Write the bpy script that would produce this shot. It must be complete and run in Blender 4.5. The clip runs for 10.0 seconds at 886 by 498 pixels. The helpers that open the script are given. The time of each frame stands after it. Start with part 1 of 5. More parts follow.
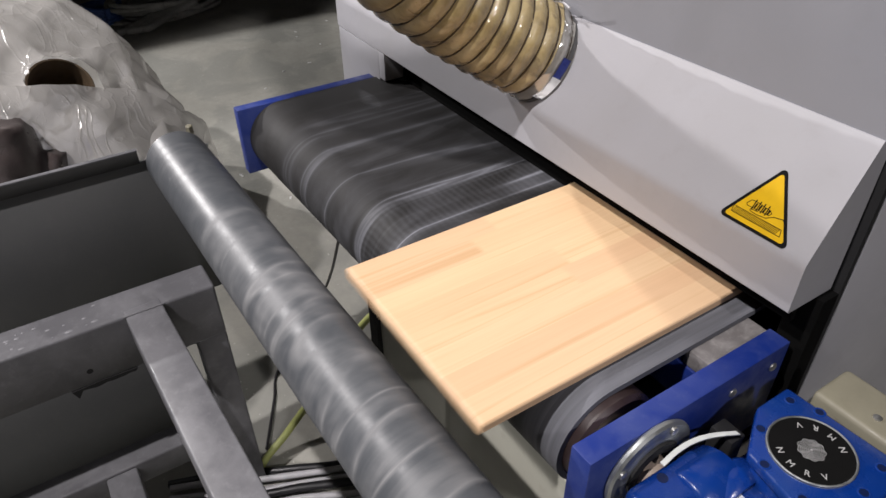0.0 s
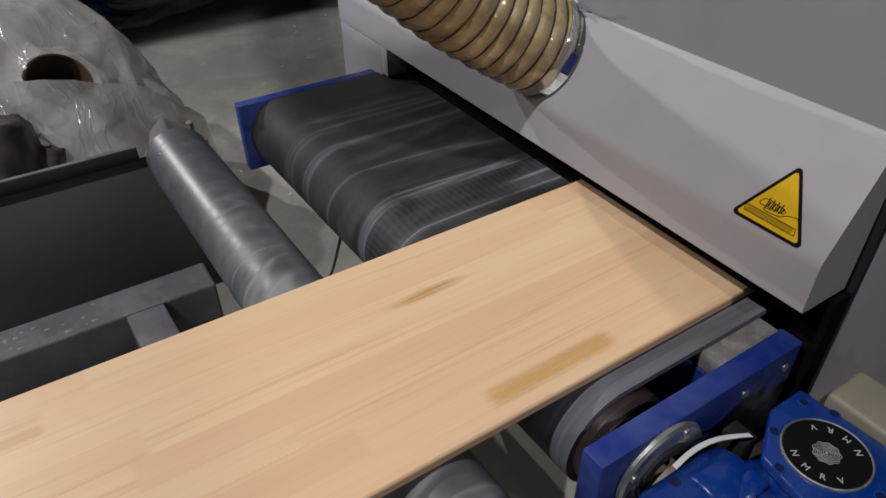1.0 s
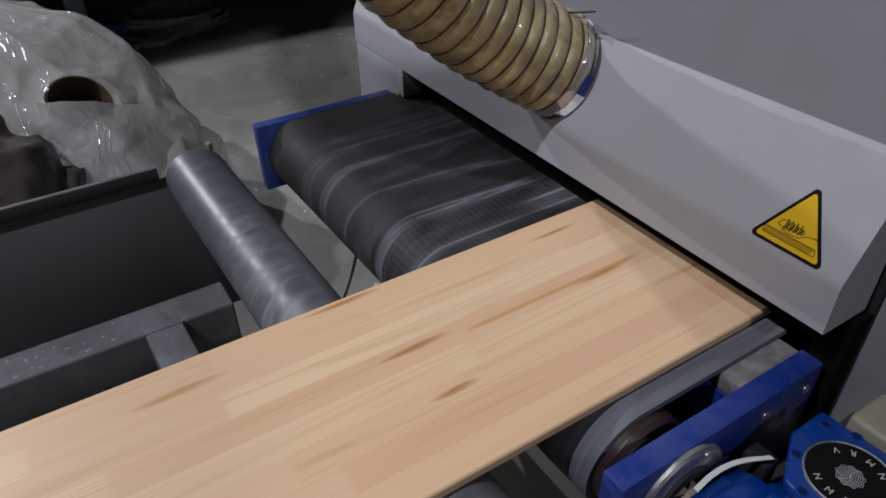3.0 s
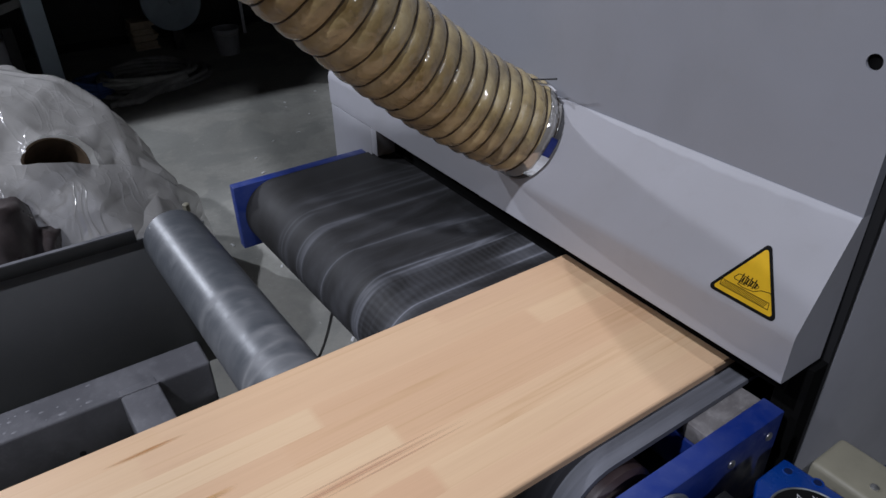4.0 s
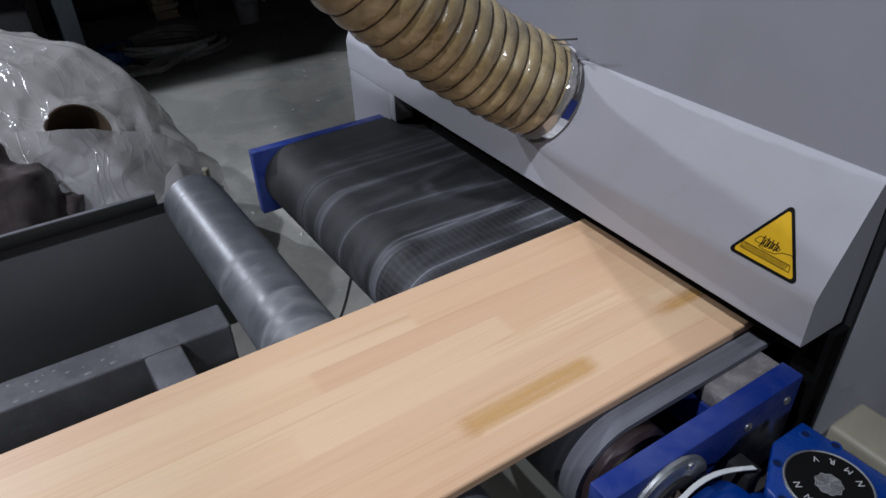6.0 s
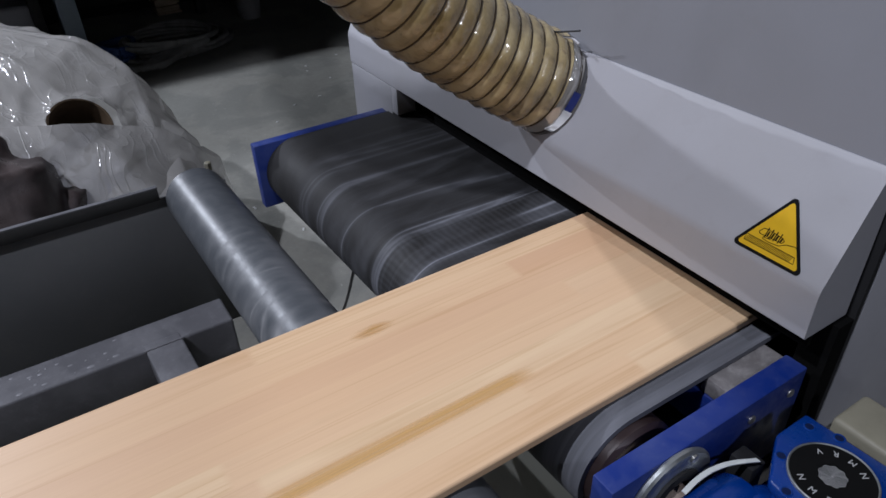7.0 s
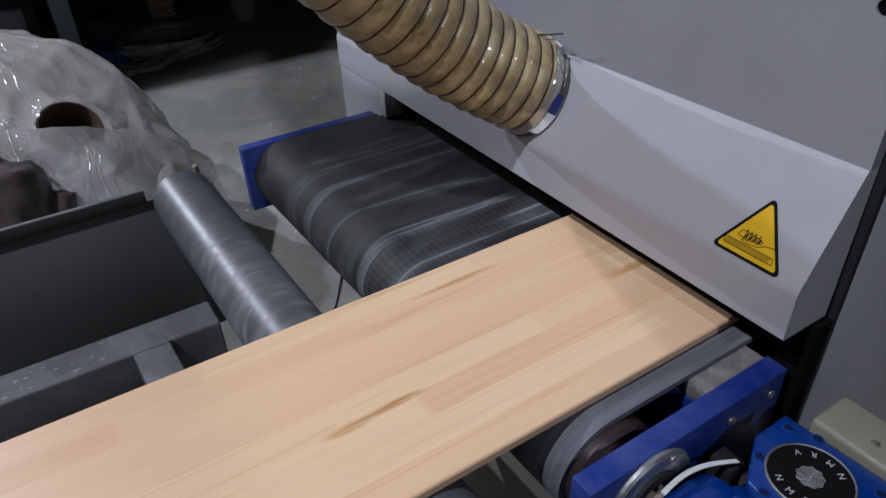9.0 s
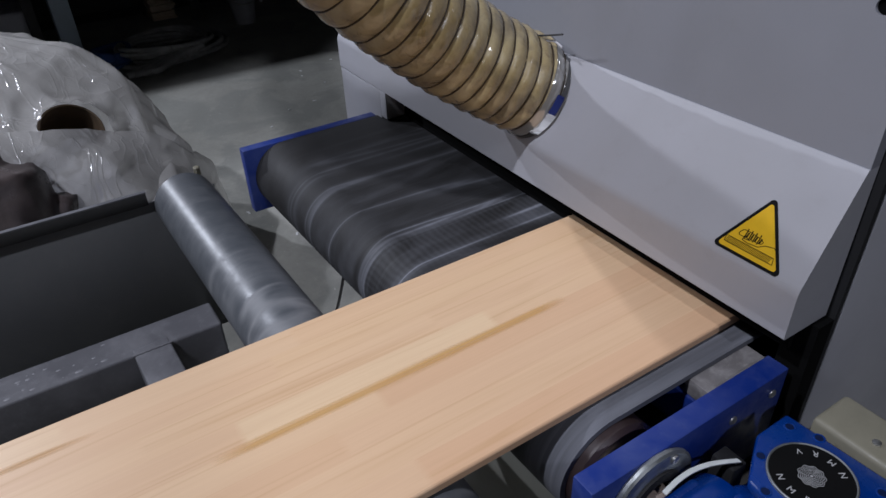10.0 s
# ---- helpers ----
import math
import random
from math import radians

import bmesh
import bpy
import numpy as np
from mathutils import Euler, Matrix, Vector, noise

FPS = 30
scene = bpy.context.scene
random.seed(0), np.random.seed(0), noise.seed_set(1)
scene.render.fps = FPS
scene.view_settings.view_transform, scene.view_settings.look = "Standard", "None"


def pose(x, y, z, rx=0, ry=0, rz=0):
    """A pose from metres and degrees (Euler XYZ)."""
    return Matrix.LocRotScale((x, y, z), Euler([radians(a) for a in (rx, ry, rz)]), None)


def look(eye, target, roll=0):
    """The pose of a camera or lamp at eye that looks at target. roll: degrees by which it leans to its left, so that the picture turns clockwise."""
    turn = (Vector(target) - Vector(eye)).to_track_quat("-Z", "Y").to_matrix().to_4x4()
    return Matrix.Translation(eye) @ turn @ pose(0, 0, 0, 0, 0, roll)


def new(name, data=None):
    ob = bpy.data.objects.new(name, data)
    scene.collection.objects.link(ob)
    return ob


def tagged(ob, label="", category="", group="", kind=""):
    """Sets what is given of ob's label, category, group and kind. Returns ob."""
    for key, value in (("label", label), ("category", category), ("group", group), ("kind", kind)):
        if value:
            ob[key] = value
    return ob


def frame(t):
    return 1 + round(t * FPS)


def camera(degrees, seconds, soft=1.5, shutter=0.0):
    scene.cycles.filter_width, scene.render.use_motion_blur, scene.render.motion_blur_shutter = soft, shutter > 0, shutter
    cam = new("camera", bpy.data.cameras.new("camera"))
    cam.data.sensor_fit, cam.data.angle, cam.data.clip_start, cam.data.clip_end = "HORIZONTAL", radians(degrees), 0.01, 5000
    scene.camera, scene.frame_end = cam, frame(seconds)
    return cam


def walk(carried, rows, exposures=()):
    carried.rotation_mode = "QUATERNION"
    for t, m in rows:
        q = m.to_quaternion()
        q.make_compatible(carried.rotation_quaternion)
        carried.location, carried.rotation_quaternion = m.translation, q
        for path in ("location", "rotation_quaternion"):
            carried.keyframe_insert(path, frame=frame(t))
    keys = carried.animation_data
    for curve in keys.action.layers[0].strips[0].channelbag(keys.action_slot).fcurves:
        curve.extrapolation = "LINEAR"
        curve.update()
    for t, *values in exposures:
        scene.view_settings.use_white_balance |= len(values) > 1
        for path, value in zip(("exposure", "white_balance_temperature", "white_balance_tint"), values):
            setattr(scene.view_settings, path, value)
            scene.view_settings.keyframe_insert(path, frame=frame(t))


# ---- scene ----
cam = camera(65.9, 10.0, shutter=0.5)
PATH = [
    (0, (-0.017, -0.723, 1.533), (-1.374, 0.126, 0.334), -0.8),
    (0.5, (-0.026, -0.725, 1.529), (-1.375, 0.129, 0.324), -0.6),
    (1, (-0.036, -0.725, 1.528), (-1.383, 0.124, 0.318), -0.7),
    (1.5, (-0.043, -0.734, 1.525), (-1.396, 0.105, 0.313), -0.7),
    (2, (-0.046, -0.735, 1.527), (-1.403, 0.094, 0.315), -1.1),
    (3.5, (-0.031, -0.732, 1.552), (-1.439, 0.145, 0.435), -1.2),
    (4, (-0.021, -0.736, 1.567), (-1.438, 0.199, 0.51), -1.2),
    (4.5, (-0.02, -0.737, 1.565), (-1.435, 0.189, 0.497), -1.4),
    (5, (-0.015, -0.738, 1.558), (-1.422, 0.178, 0.472), -1.4),
    (5.5, (-0.014, -0.736, 1.556), (-1.427, 0.137, 0.442), -2.0),
    (7, (-0.014, -0.738, 1.549), (-1.424, 0.115, 0.415), -2.2),
    (7.5, (-0.009, -0.731, 1.546), (-1.413, 0.113, 0.4), -2.4),
    (8, (-0.007, -0.728, 1.544), (-1.407, 0.12, 0.395), -2.4),
    (8.5, (-0.009, -0.721, 1.545), (-1.407, 0.131, 0.396), -2.8),
    (9, (-0.001, -0.721, 1.55), (-1.41, 0.14, 0.421), -2.2),
    (9.5, (0.002, -0.723, 1.55), (-1.411, 0.131, 0.422), -2.4),
    (10, (0.001, -0.722, 1.549), (-1.412, 0.138, 0.425), -2.4),
]
walk(cam, [(t, look(eye, target, roll)) for t, eye, target, roll in PATH], exposures=[(0.0, 0.32, 6800, 15), (0.5, -0.17, 6750, 14), (1.0, -0.47, 6650, 14), (2.0, -0.69, 6350, 14), (3.5, -0.65, 6000, 15), (4.3, -0.39, 5850, 14), (10.0, -0.47, 5850, 15)])

# ---- world and lights ----
world = bpy.data.worlds.new("world")
scene.world = world
world.use_nodes = True
world.node_tree.nodes["Background"].inputs[0].default_value = (0.5, 0.55, 0.65, 1)
world.node_tree.nodes["Background"].inputs[1].default_value = 0.085


def spot_lamp(name, eye, target, watts, cone, colour, size=0.06, soft_rim=0.25):
    lamp = bpy.data.lights.new(name, "SPOT")
    lamp.energy, lamp.color, lamp.spot_size, lamp.spot_blend = watts, colour, radians(cone), soft_rim
    lamp.shadow_soft_size = size
    new(name, lamp).matrix_world = look(eye, target)


# added lamp, unseen: draws the far floor's shadow edge and the pipe's highlight
spot_lamp("hall_floodlight", (-7.4, -3.4, 4.3), (-2.9, 0.4, 0.2), 1050, 60, (0.97, 0.99, 1.0), 0.035, 0.6)
# two unseen lamps, placed from the hose's two shadows on the hood
spot_lamp("high_bay_lamp", (-4.0, -3.1, 4.9), (-0.9, 0.0, 0.5), 480, 48, (0.98, 0.98, 0.99))
spot_lamp("high_bay_lamp", (-0.45, -2.95, 4.9), (-1.3, -0.4, 0.4), 725, 55, (0.98, 0.98, 0.99))
# added narrow spot that brightens the hood's end face and the hose glints
spot_lamp("high_bay_lamp", (4.0, -1.2, 4.9), (-0.2, 0.25, 0.98), 420, 20, (0.98, 0.98, 1.0))


# ---- materials ----
def node(tree, kind, **values):
    made = tree.nodes.new(kind)
    for key, value in values.items():
        if key in made.inputs:
            made.inputs[key].default_value = value
    return made


class Mat:
    """A small builder of procedural materials."""

    def __init__(self, name, rough=0.5, metal=0.0, coords="Object"):
        self.mat = bpy.data.materials.new(name)
        self.mat.use_nodes = True
        self.tree = self.mat.node_tree
        self.shader = self.tree.nodes["Principled BSDF"]
        self.shader.inputs["Roughness"].default_value = rough
        self.shader.inputs["Metallic"].default_value = metal
        self.coords = self.tree.nodes.new("ShaderNodeTexCoord").outputs[coords]

    def link(self, a, b):
        self.tree.links.new(a, b)

    def scaled(self, sx, sy, sz, shift=None):
        n = self.tree.nodes.new("ShaderNodeMapping")
        n.inputs["Scale"].default_value = (sx, sy, sz)
        self.link(self.coords, n.inputs["Vector"])
        if shift is not None:
            self.link(shift, n.inputs["Location"])
        return n.outputs[0]

    def noise(self, vector, scale=1.0, detail=4.0, rough=0.55, distort=0.0):
        n = self.tree.nodes.new("ShaderNodeTexNoise")
        n.inputs["Scale"].default_value, n.inputs["Detail"].default_value = scale, detail
        n.inputs["Roughness"].default_value, n.inputs["Distortion"].default_value = rough, distort
        self.link(vector, n.inputs["Vector"])
        return n.outputs["Fac"]

    def ramp(self, fac, *stops):
        n = self.tree.nodes.new("ShaderNodeValToRGB")
        while len(n.color_ramp.elements) < len(stops):
            n.color_ramp.elements.new(0.5)
        for e, (pos, col) in zip(n.color_ramp.elements, stops):
            e.position = pos
            e.color = (*col, 1) if isinstance(col, tuple) else (col, col, col, 1)
        self.link(fac, n.inputs[0])
        return n.outputs[0]

    def mix(self, fac, a, b, how="MIX"):
        n = self.tree.nodes.new("ShaderNodeMix")
        n.data_type, n.blend_type = "RGBA", how
        for value, slot in ((fac, 0), (a, 6), (b, 7)):
            if hasattr(value, "is_linked"):
                self.link(value, n.inputs[slot])
            elif slot == 0:
                n.inputs[0].default_value = value
            else:
                n.inputs[slot].default_value = (*value, 1)
        return n.outputs[2]

    def maths(self, how, a, b):
        n = self.tree.nodes.new("ShaderNodeMath")
        n.operation = how
        for slot, value in enumerate((a, b)):
            if hasattr(value, "is_linked"):
                self.link(value, n.inputs[slot])
            else:
                n.inputs[slot].default_value = value
        return n.outputs[0]

    def bump(self, height, strength, distance=0.002):
        n = self.tree.nodes.new("ShaderNodeBump")
        n.inputs["Strength"].default_value, n.inputs["Distance"].default_value = strength, distance
        self.link(height, n.inputs["Height"])
        self.link(n.outputs[0], self.shader.inputs["Normal"])

    def colour(self, out):
        if hasattr(out, "is_linked"):
            self.link(out, self.shader.inputs["Base Color"])
        else:
            self.shader.inputs["Base Color"].default_value = (*out, 1)
        return self

    def roughness(self, out):
        self.link(out, self.shader.inputs["Roughness"])
        return self


def painted(name, base, dirt, rough=0.45, amount=0.5, fine=60.0, coarse=5.0, relief=0.15):
    """Painted or coated surface: a base colour with broad stains, fine specks and slight orange peel."""
    m = Mat(name, rough)
    broad = m.ramp(m.noise(m.coords, coarse, 5, 0.6, 0.4), (0.42, 0.0), (0.75, 1.0))
    specks = m.ramp(m.noise(m.coords, fine, 3, 0.7), (0.55, 0.0), (0.8, 1.0))
    f = m.maths("MULTIPLY", m.maths("ADD", broad, m.maths("MULTIPLY", specks, 0.5)), amount)
    m.colour(m.mix(f, base, dirt))
    m.roughness(m.ramp(m.noise(m.coords, coarse * 3, 4), (0.3, max(0.05, rough - 0.1)), (0.7, min(1, rough + 0.15))))
    m.bump(m.noise(m.coords, fine * 6, 2), relief, 0.0006)
    return m.mat


def plain(name, base, rough=0.5, metal=0.0):
    m = Mat(name, rough, metal)
    m.colour(m.mix(m.noise(m.coords, 40, 4), tuple(c * 0.8 for c in base), tuple(min(1, c * 1.15) for c in base)))
    m.bump(m.noise(m.coords, 300, 2), 0.1, 0.0005)
    return m.mat


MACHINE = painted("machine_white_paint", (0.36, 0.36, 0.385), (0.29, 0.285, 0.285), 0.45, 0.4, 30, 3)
# darker copy of the machine white: the front wall's shade is in the colour
WALL_SHADED = painted("machine_white_paint_shaded", (0.215, 0.220, 0.243), (0.185, 0.185, 0.19), 0.48, 0.4, 30, 3)
BASE_PANEL = painted("beige_sheet_paint", (0.36, 0.36, 0.31), (0.26, 0.25, 0.21), 0.5, 0.5, 40, 4)
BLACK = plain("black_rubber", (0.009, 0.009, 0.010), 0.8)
PITCH = plain("pitch_black", (0.003, 0.003, 0.003), 1.0)
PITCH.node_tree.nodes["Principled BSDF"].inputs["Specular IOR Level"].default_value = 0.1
BLUE = painted("blue_frame_paint", (0.006, 0.023, 0.17), (0.09, 0.115, 0.25), 0.45, 0.36, 70, 14, 0.2)
GEAR_BLUE = painted("gearbox_blue_enamel", (0.0015, 0.027, 0.18), (0.03, 0.075, 0.19), 0.22, 0.28, 45, 18, 0.35)
FRAME_GREY = painted("grey_frame_paint", (0.115, 0.115, 0.125), (0.235, 0.235, 0.25), 0.42, 0.7, 55, 9, 0.3)
SHEET_GREY = painted("grey_sheet_paint", (0.155, 0.16, 0.165), (0.21, 0.21, 0.21), 0.5, 0.5, 40, 4, 0.2)
STEEL = painted("galvanised_steel", (0.40, 0.42, 0.42), (0.24, 0.25, 0.25), 0.42, 0.6, 60, 30)
STEEL.node_tree.nodes["Principled BSDF"].inputs["Metallic"].default_value = 0.85
DUSTY_STEEL = painted("dusty_steel", (0.15, 0.14, 0.138), (0.34, 0.325, 0.32), 0.6, 0.8, 80, 25)
RUST = painted("brown_shaft_steel", (0.30, 0.23, 0.19), (0.42, 0.36, 0.30), 0.5, 0.7, 90, 30)
DRUM = painted("dark_brown_drum_rubber", (0.028, 0.017, 0.017), (0.07, 0.05, 0.048), 0.35, 0.5, 60, 14)
BEIGE = painted("beige_terminal_box", (0.205, 0.192, 0.142), (0.14, 0.13, 0.095), 0.45, 0.45, 40, 20)
NAVY = plain("navy_hole_shade", (0.0015, 0.008, 0.045), 0.4)
CLEAR_TIE = plain("white_nylon", (0.65, 0.68, 0.66), 0.4)
PAPER = plain("white_paper", (0.72, 0.72, 0.72), 0.6)
INK = plain("black_print", (0.005, 0.005, 0.005), 0.6)
WHITE_INK = plain("white_print", (0.42, 0.42, 0.42), 0.5)
SIGN_YELLOW = plain("sign_yellow", (0.66, 0.40, 0.006), 0.4)
INK.node_tree.nodes["Principled BSDF"].inputs["Specular IOR Level"].default_value = 0.12
INK_BLUE = plain("blue_print", (0.02, 0.035, 0.20), 0.5)
CABLE_GREY = plain("grey_cable_sheath", (0.42, 0.42, 0.44), 0.45)
CABLE_BLACK = plain("black_cable_sheath", (0.015, 0.015, 0.017), 0.4)
CABLE_GREEN = plain("yellow_green_cable_sheath", (0.42, 0.46, 0.16), 0.4)
CARDBOARD = painted("brown_cardboard", (0.10, 0.066, 0.036), (0.045, 0.032, 0.020), 0.8, 0.7, 40, 10)
DARK_SACK = painted("dark_woven_sack", (0.055, 0.043, 0.042), (0.17, 0.14, 0.135), 0.32, 0.7, 30, 6, 0.5)
DARK_STEEL = painted("dark_machinery", (0.030, 0.028, 0.026), (0.05, 0.047, 0.045), 0.7, 0.6, 30, 3)
POST_BLUE = painted("light_blue_post_paint", (0.42, 0.50, 0.56), (0.30, 0.35, 0.38), 0.5, 0.5, 30, 4)
OLD_HOSE = painted("dusty_grey_hose", (0.20, 0.20, 0.19), (0.34, 0.33, 0.31), 0.7, 0.7, 40, 12)
BLUE_HOSE = plain("blue_hose", (0.03, 0.07, 0.22), 0.5)
OFFCUT = painted("pale_offcut_wood", (0.50, 0.42, 0.30), (0.30, 0.22, 0.14), 0.7, 0.6, 30, 8)
DISC_GREY = painted("grey_blue_disc_paint", (0.30, 0.36, 0.40), (0.20, 0.24, 0.27), 0.45, 0.5, 30, 6)
PAIL = plain("grey_plastic_pail", (0.30, 0.30, 0.31), 0.5)
# for the unseen hall shell, kept dark so that little light bounces back
DARK_SHELL = painted("dark_hall_shell", (0.08, 0.078, 0.074), (0.06, 0.058, 0.055), 0.85, 0.5, 20, 1.2)
SCREW = plain("zinc_screw", (0.55, 0.55, 0.53), 0.3, 0.9)


def make_concrete():
    m = Mat("concrete_floor", 0.7)
    broad = m.noise(m.coords, 0.9, 6, 0.62, 0.6)
    blotch = m.ramp(m.noise(m.coords, 2.3, 5, 0.6, 0.5), (0.47, 0.0), (0.55, 1.0))
    grain = m.noise(m.coords, 28, 8, 0.75)
    base = m.ramp(broad, (0.3, (0.27, 0.265, 0.235)), (0.7, (0.40, 0.395, 0.355)))
    base = m.mix(m.maths("MULTIPLY", blotch, 0.62), base, (0.23, 0.235, 0.215))
    base = m.mix(m.ramp(grain, (0.35, 0.0), (0.75, 0.45)), base, (0.20, 0.20, 0.185))
    specks = m.ramp(m.noise(m.coords, 60, 2, 0.5), (0.70, 0.0), (0.74, 0.6))
    m.colour(m.mix(specks, base, (0.55, 0.54, 0.5)))
    m.roughness(m.ramp(broad, (0.3, 0.45), (0.7, 0.8)))
    m.bump(grain, 0.35, 0.004)
    return m.mat


def make_belt():
    """Black belt with pale dust ground into lanes that run with the belt. UV: metres across, metres along."""
    m = Mat("conveyor_belt_rubber", 0.7, coords="UV")
    m.shader.inputs["Specular IOR Level"].default_value = 0.3
    lanes = m.maths("ABSOLUTE", m.maths("SUBTRACT", m.noise(m.scaled(6.5, 0.5, 1), 1.0, 3, 0.5, 0.5), 0.5), 0.0)
    fine = m.noise(m.scaled(60, 1.5, 1), 1.0, 4, 0.6)
    cloud = m.noise(m.scaled(8, 3.2, 1), 1.0, 5, 0.6, 1.2)
    split = m.tree.nodes.new("ShaderNodeSeparateXYZ")
    m.link(m.coords, split.inputs[0])
    across = m.ramp(m.maths("ADD", split.outputs[0], 1.5), (0.13, 0.35), (0.28, 0.2), (0.48, 0.45), (0.62, 0.95), (0.98, 1.0), (1.0, 1.0))
    streak = m.ramp(lanes, (0.0, 1.0), (0.005, 0.8), (0.014, 0.26), (0.05, 0.0))
    thin = m.ramp(fine, (0.52, 0.0), (0.68, 0.7))
    veil = m.ramp(cloud, (0.42, 0.0), (0.58, 0.07), (0.75, 0.26))
    ticks = m.tree.nodes.new("ShaderNodeTexWave")
    ticks.bands_direction = "Y"
    ticks.inputs["Scale"].default_value = 26
    ticks.inputs["Distortion"].default_value = 3.5
    m.link(m.coords, ticks.inputs["Vector"])
    lane_mask = m.ramp(m.maths("ADD", split.outputs[0], 1.5), (0.60, 0.0), (0.63, 0.35), (0.69, 0.35), (0.73, 0.0))
    f = m.maths("MAXIMUM", m.maths("MULTIPLY", m.maths("MULTIPLY", streak, m.ramp(cloud, (0.32, 0.25), (0.6, 1.0))), 0.6), m.maths("MULTIPLY", thin, 0.08))
    f = m.maths("MULTIPLY", m.maths("ADD", f, veil), across)
    rim = m.ramp(m.maths("MULTIPLY", split.outputs[0], -1.0), (0.385, 0.48), (0.425, 0.38), (0.46, 0.0))
    f = m.maths("ADD", f, m.maths("MULTIPLY", rim, m.ramp(fine, (0.3, 0.5), (0.6, 1.0))))
    f = m.maths("ADD", f, m.maths("MULTIPLY", m.maths("MULTIPLY", ticks.outputs["Fac"], lane_mask), 0.11))
    m.colour(m.mix(f, (0.013, 0.0125, 0.0125), (0.29, 0.30, 0.34)))
    m.roughness(m.ramp(cloud, (0.3, 0.58), (0.7, 0.8)))
    m.bump(m.noise(m.scaled(500, 500, 1), 1.0, 2), 0.2, 0.0006)
    return m.mat


def make_pipe():
    """Grey pipe with dust rubbed into uneven rings, thickest where the boards run. Object space: x along the pipe."""
    m = Mat("grey_pvc_pipe", 0.3)
    split = m.tree.nodes.new("ShaderNodeSeparateXYZ")
    m.link(m.coords, split.inputs[0])
    run = m.ramp(m.maths("ADD", split.outputs[0], 1.4), (0.30, 0.16), (0.58, 1.0), (1.0, 1.0))
    rings = m.noise(m.scaled(9.5, 1.8, 1.8), 1.0, 4, 0.6, 0.9)
    fine = m.noise(m.scaled(70, 3.0, 3.0), 1.0, 4, 0.6, 0.4)
    cloud = m.noise(m.scaled(7, 11, 11), 1.0, 5, 0.6, 0.5)
    lines = m.maths("ABSOLUTE", m.maths("SUBTRACT", m.noise(m.scaled(8, 1.6, 1.6), 1.0, 2, 0.5, 0.6), 0.5), 0.0)
    f = m.maths("MULTIPLY", m.ramp(rings, (0.46, 0.0), (0.68, 0.50)), m.ramp(cloud, (0.34, 0.15), (0.62, 1.0)))
    f = m.maths("MAXIMUM", f, m.maths("MULTIPLY", m.ramp(lines, (0.0, 0.75), (0.010, 0.45), (0.035, 0.0)), m.ramp(cloud, (0.36, 0.1), (0.58, 1.0))))
    f = m.maths("MULTIPLY", f, run)
    f = m.maths("ADD", f, m.maths("MULTIPLY", m.ramp(fine, (0.45, 0.0), (0.75, 0.12)), run))
    mottle = m.noise(m.scaled(26, 26, 26), 1.0, 6, 0.7, 0.8)
    f = m.maths("ADD", f, m.ramp(mottle, (0.45, 0.0), (0.72, 0.20)))
    m.colour(m.mix(f, (0.066, 0.072, 0.080), (0.215, 0.216, 0.22)))
    m.roughness(m.ramp(f, (0.05, 0.38), (0.5, 0.62)))
    waves = m.noise(m.scaled(38, 5, 5), 1.0, 2, 0.5)
    m.bump(m.maths("ADD", waves, m.maths("MULTIPLY", m.noise(m.coords, 200, 3), 0.06)), 0.4, 0.0034)
    return m.mat


def make_wood():
    """Pale laminated staves: each piece has its own tone, figure and faint darker heart. Grain runs along y."""
    m = Mat("pale_sanded_wood", 0.42)
    info = m.tree.nodes.new("ShaderNodeObjectInfo")
    shift = m.tree.nodes.new("ShaderNodeCombineXYZ")
    for slot, k in ((0, 13.7), (1, 41.3), (2, 7.9)):
        m.link(m.maths("MULTIPLY", info.outputs["Random"], k), shift.inputs[slot])
    figure = m.noise(m.scaled(46, 1.6, 46, shift.outputs[0]), 1.0, 5, 0.6, 0.9)
    grain = m.noise(m.scaled(420, 9, 420, shift.outputs[0]), 1.0, 3, 0.6)
    heart = m.noise(m.scaled(24, 2.4, 24, shift.outputs[0]), 1.0, 3, 0.5, 0.5)
    tone = m.ramp(info.outputs["Random"], (0.0, (0.70, 0.478, 0.285)), (0.2, (0.75, 0.552, 0.342)), (0.4, (0.675, 0.448, 0.275)), (0.6, (0.735, 0.522, 0.316)),
                  (0.82, (0.655, 0.418, 0.25)), (1.0, (0.76, 0.571, 0.357)))
    c = m.mix(m.ramp(figure, (0.40, 0.0), (0.74, 0.24)), tone, (0.54, 0.325, 0.185))
    c = m.mix(m.ramp(heart, (0.63, 0.0), (0.80, 0.40)), c, (0.50, 0.31, 0.15))
    veins = m.maths("ABSOLUTE", m.maths("SUBTRACT", m.noise(m.scaled(34, 0.55, 34, shift.outputs[0]), 1.0, 2, 0.5, 0.4), 0.5), 0.0)
    c = m.mix(m.maths("MULTIPLY", m.ramp(veins, (0.0, 0.42), (0.012, 0.2), (0.04, 0.0)), m.ramp(heart, (0.42, 0.0), (0.6, 1.0))), c, (0.50, 0.29, 0.13))
    c = m.mix(m.ramp(grain, (0.45, 0.0), (0.75, 0.10)), c, (0.44, 0.26, 0.14))
    m.colour(c)
    m.roughness(m.ramp(grain, (0.3, 0.36), (0.7, 0.52)))
    m.bump(grain, 0.08, 0.0004)
    return m.mat


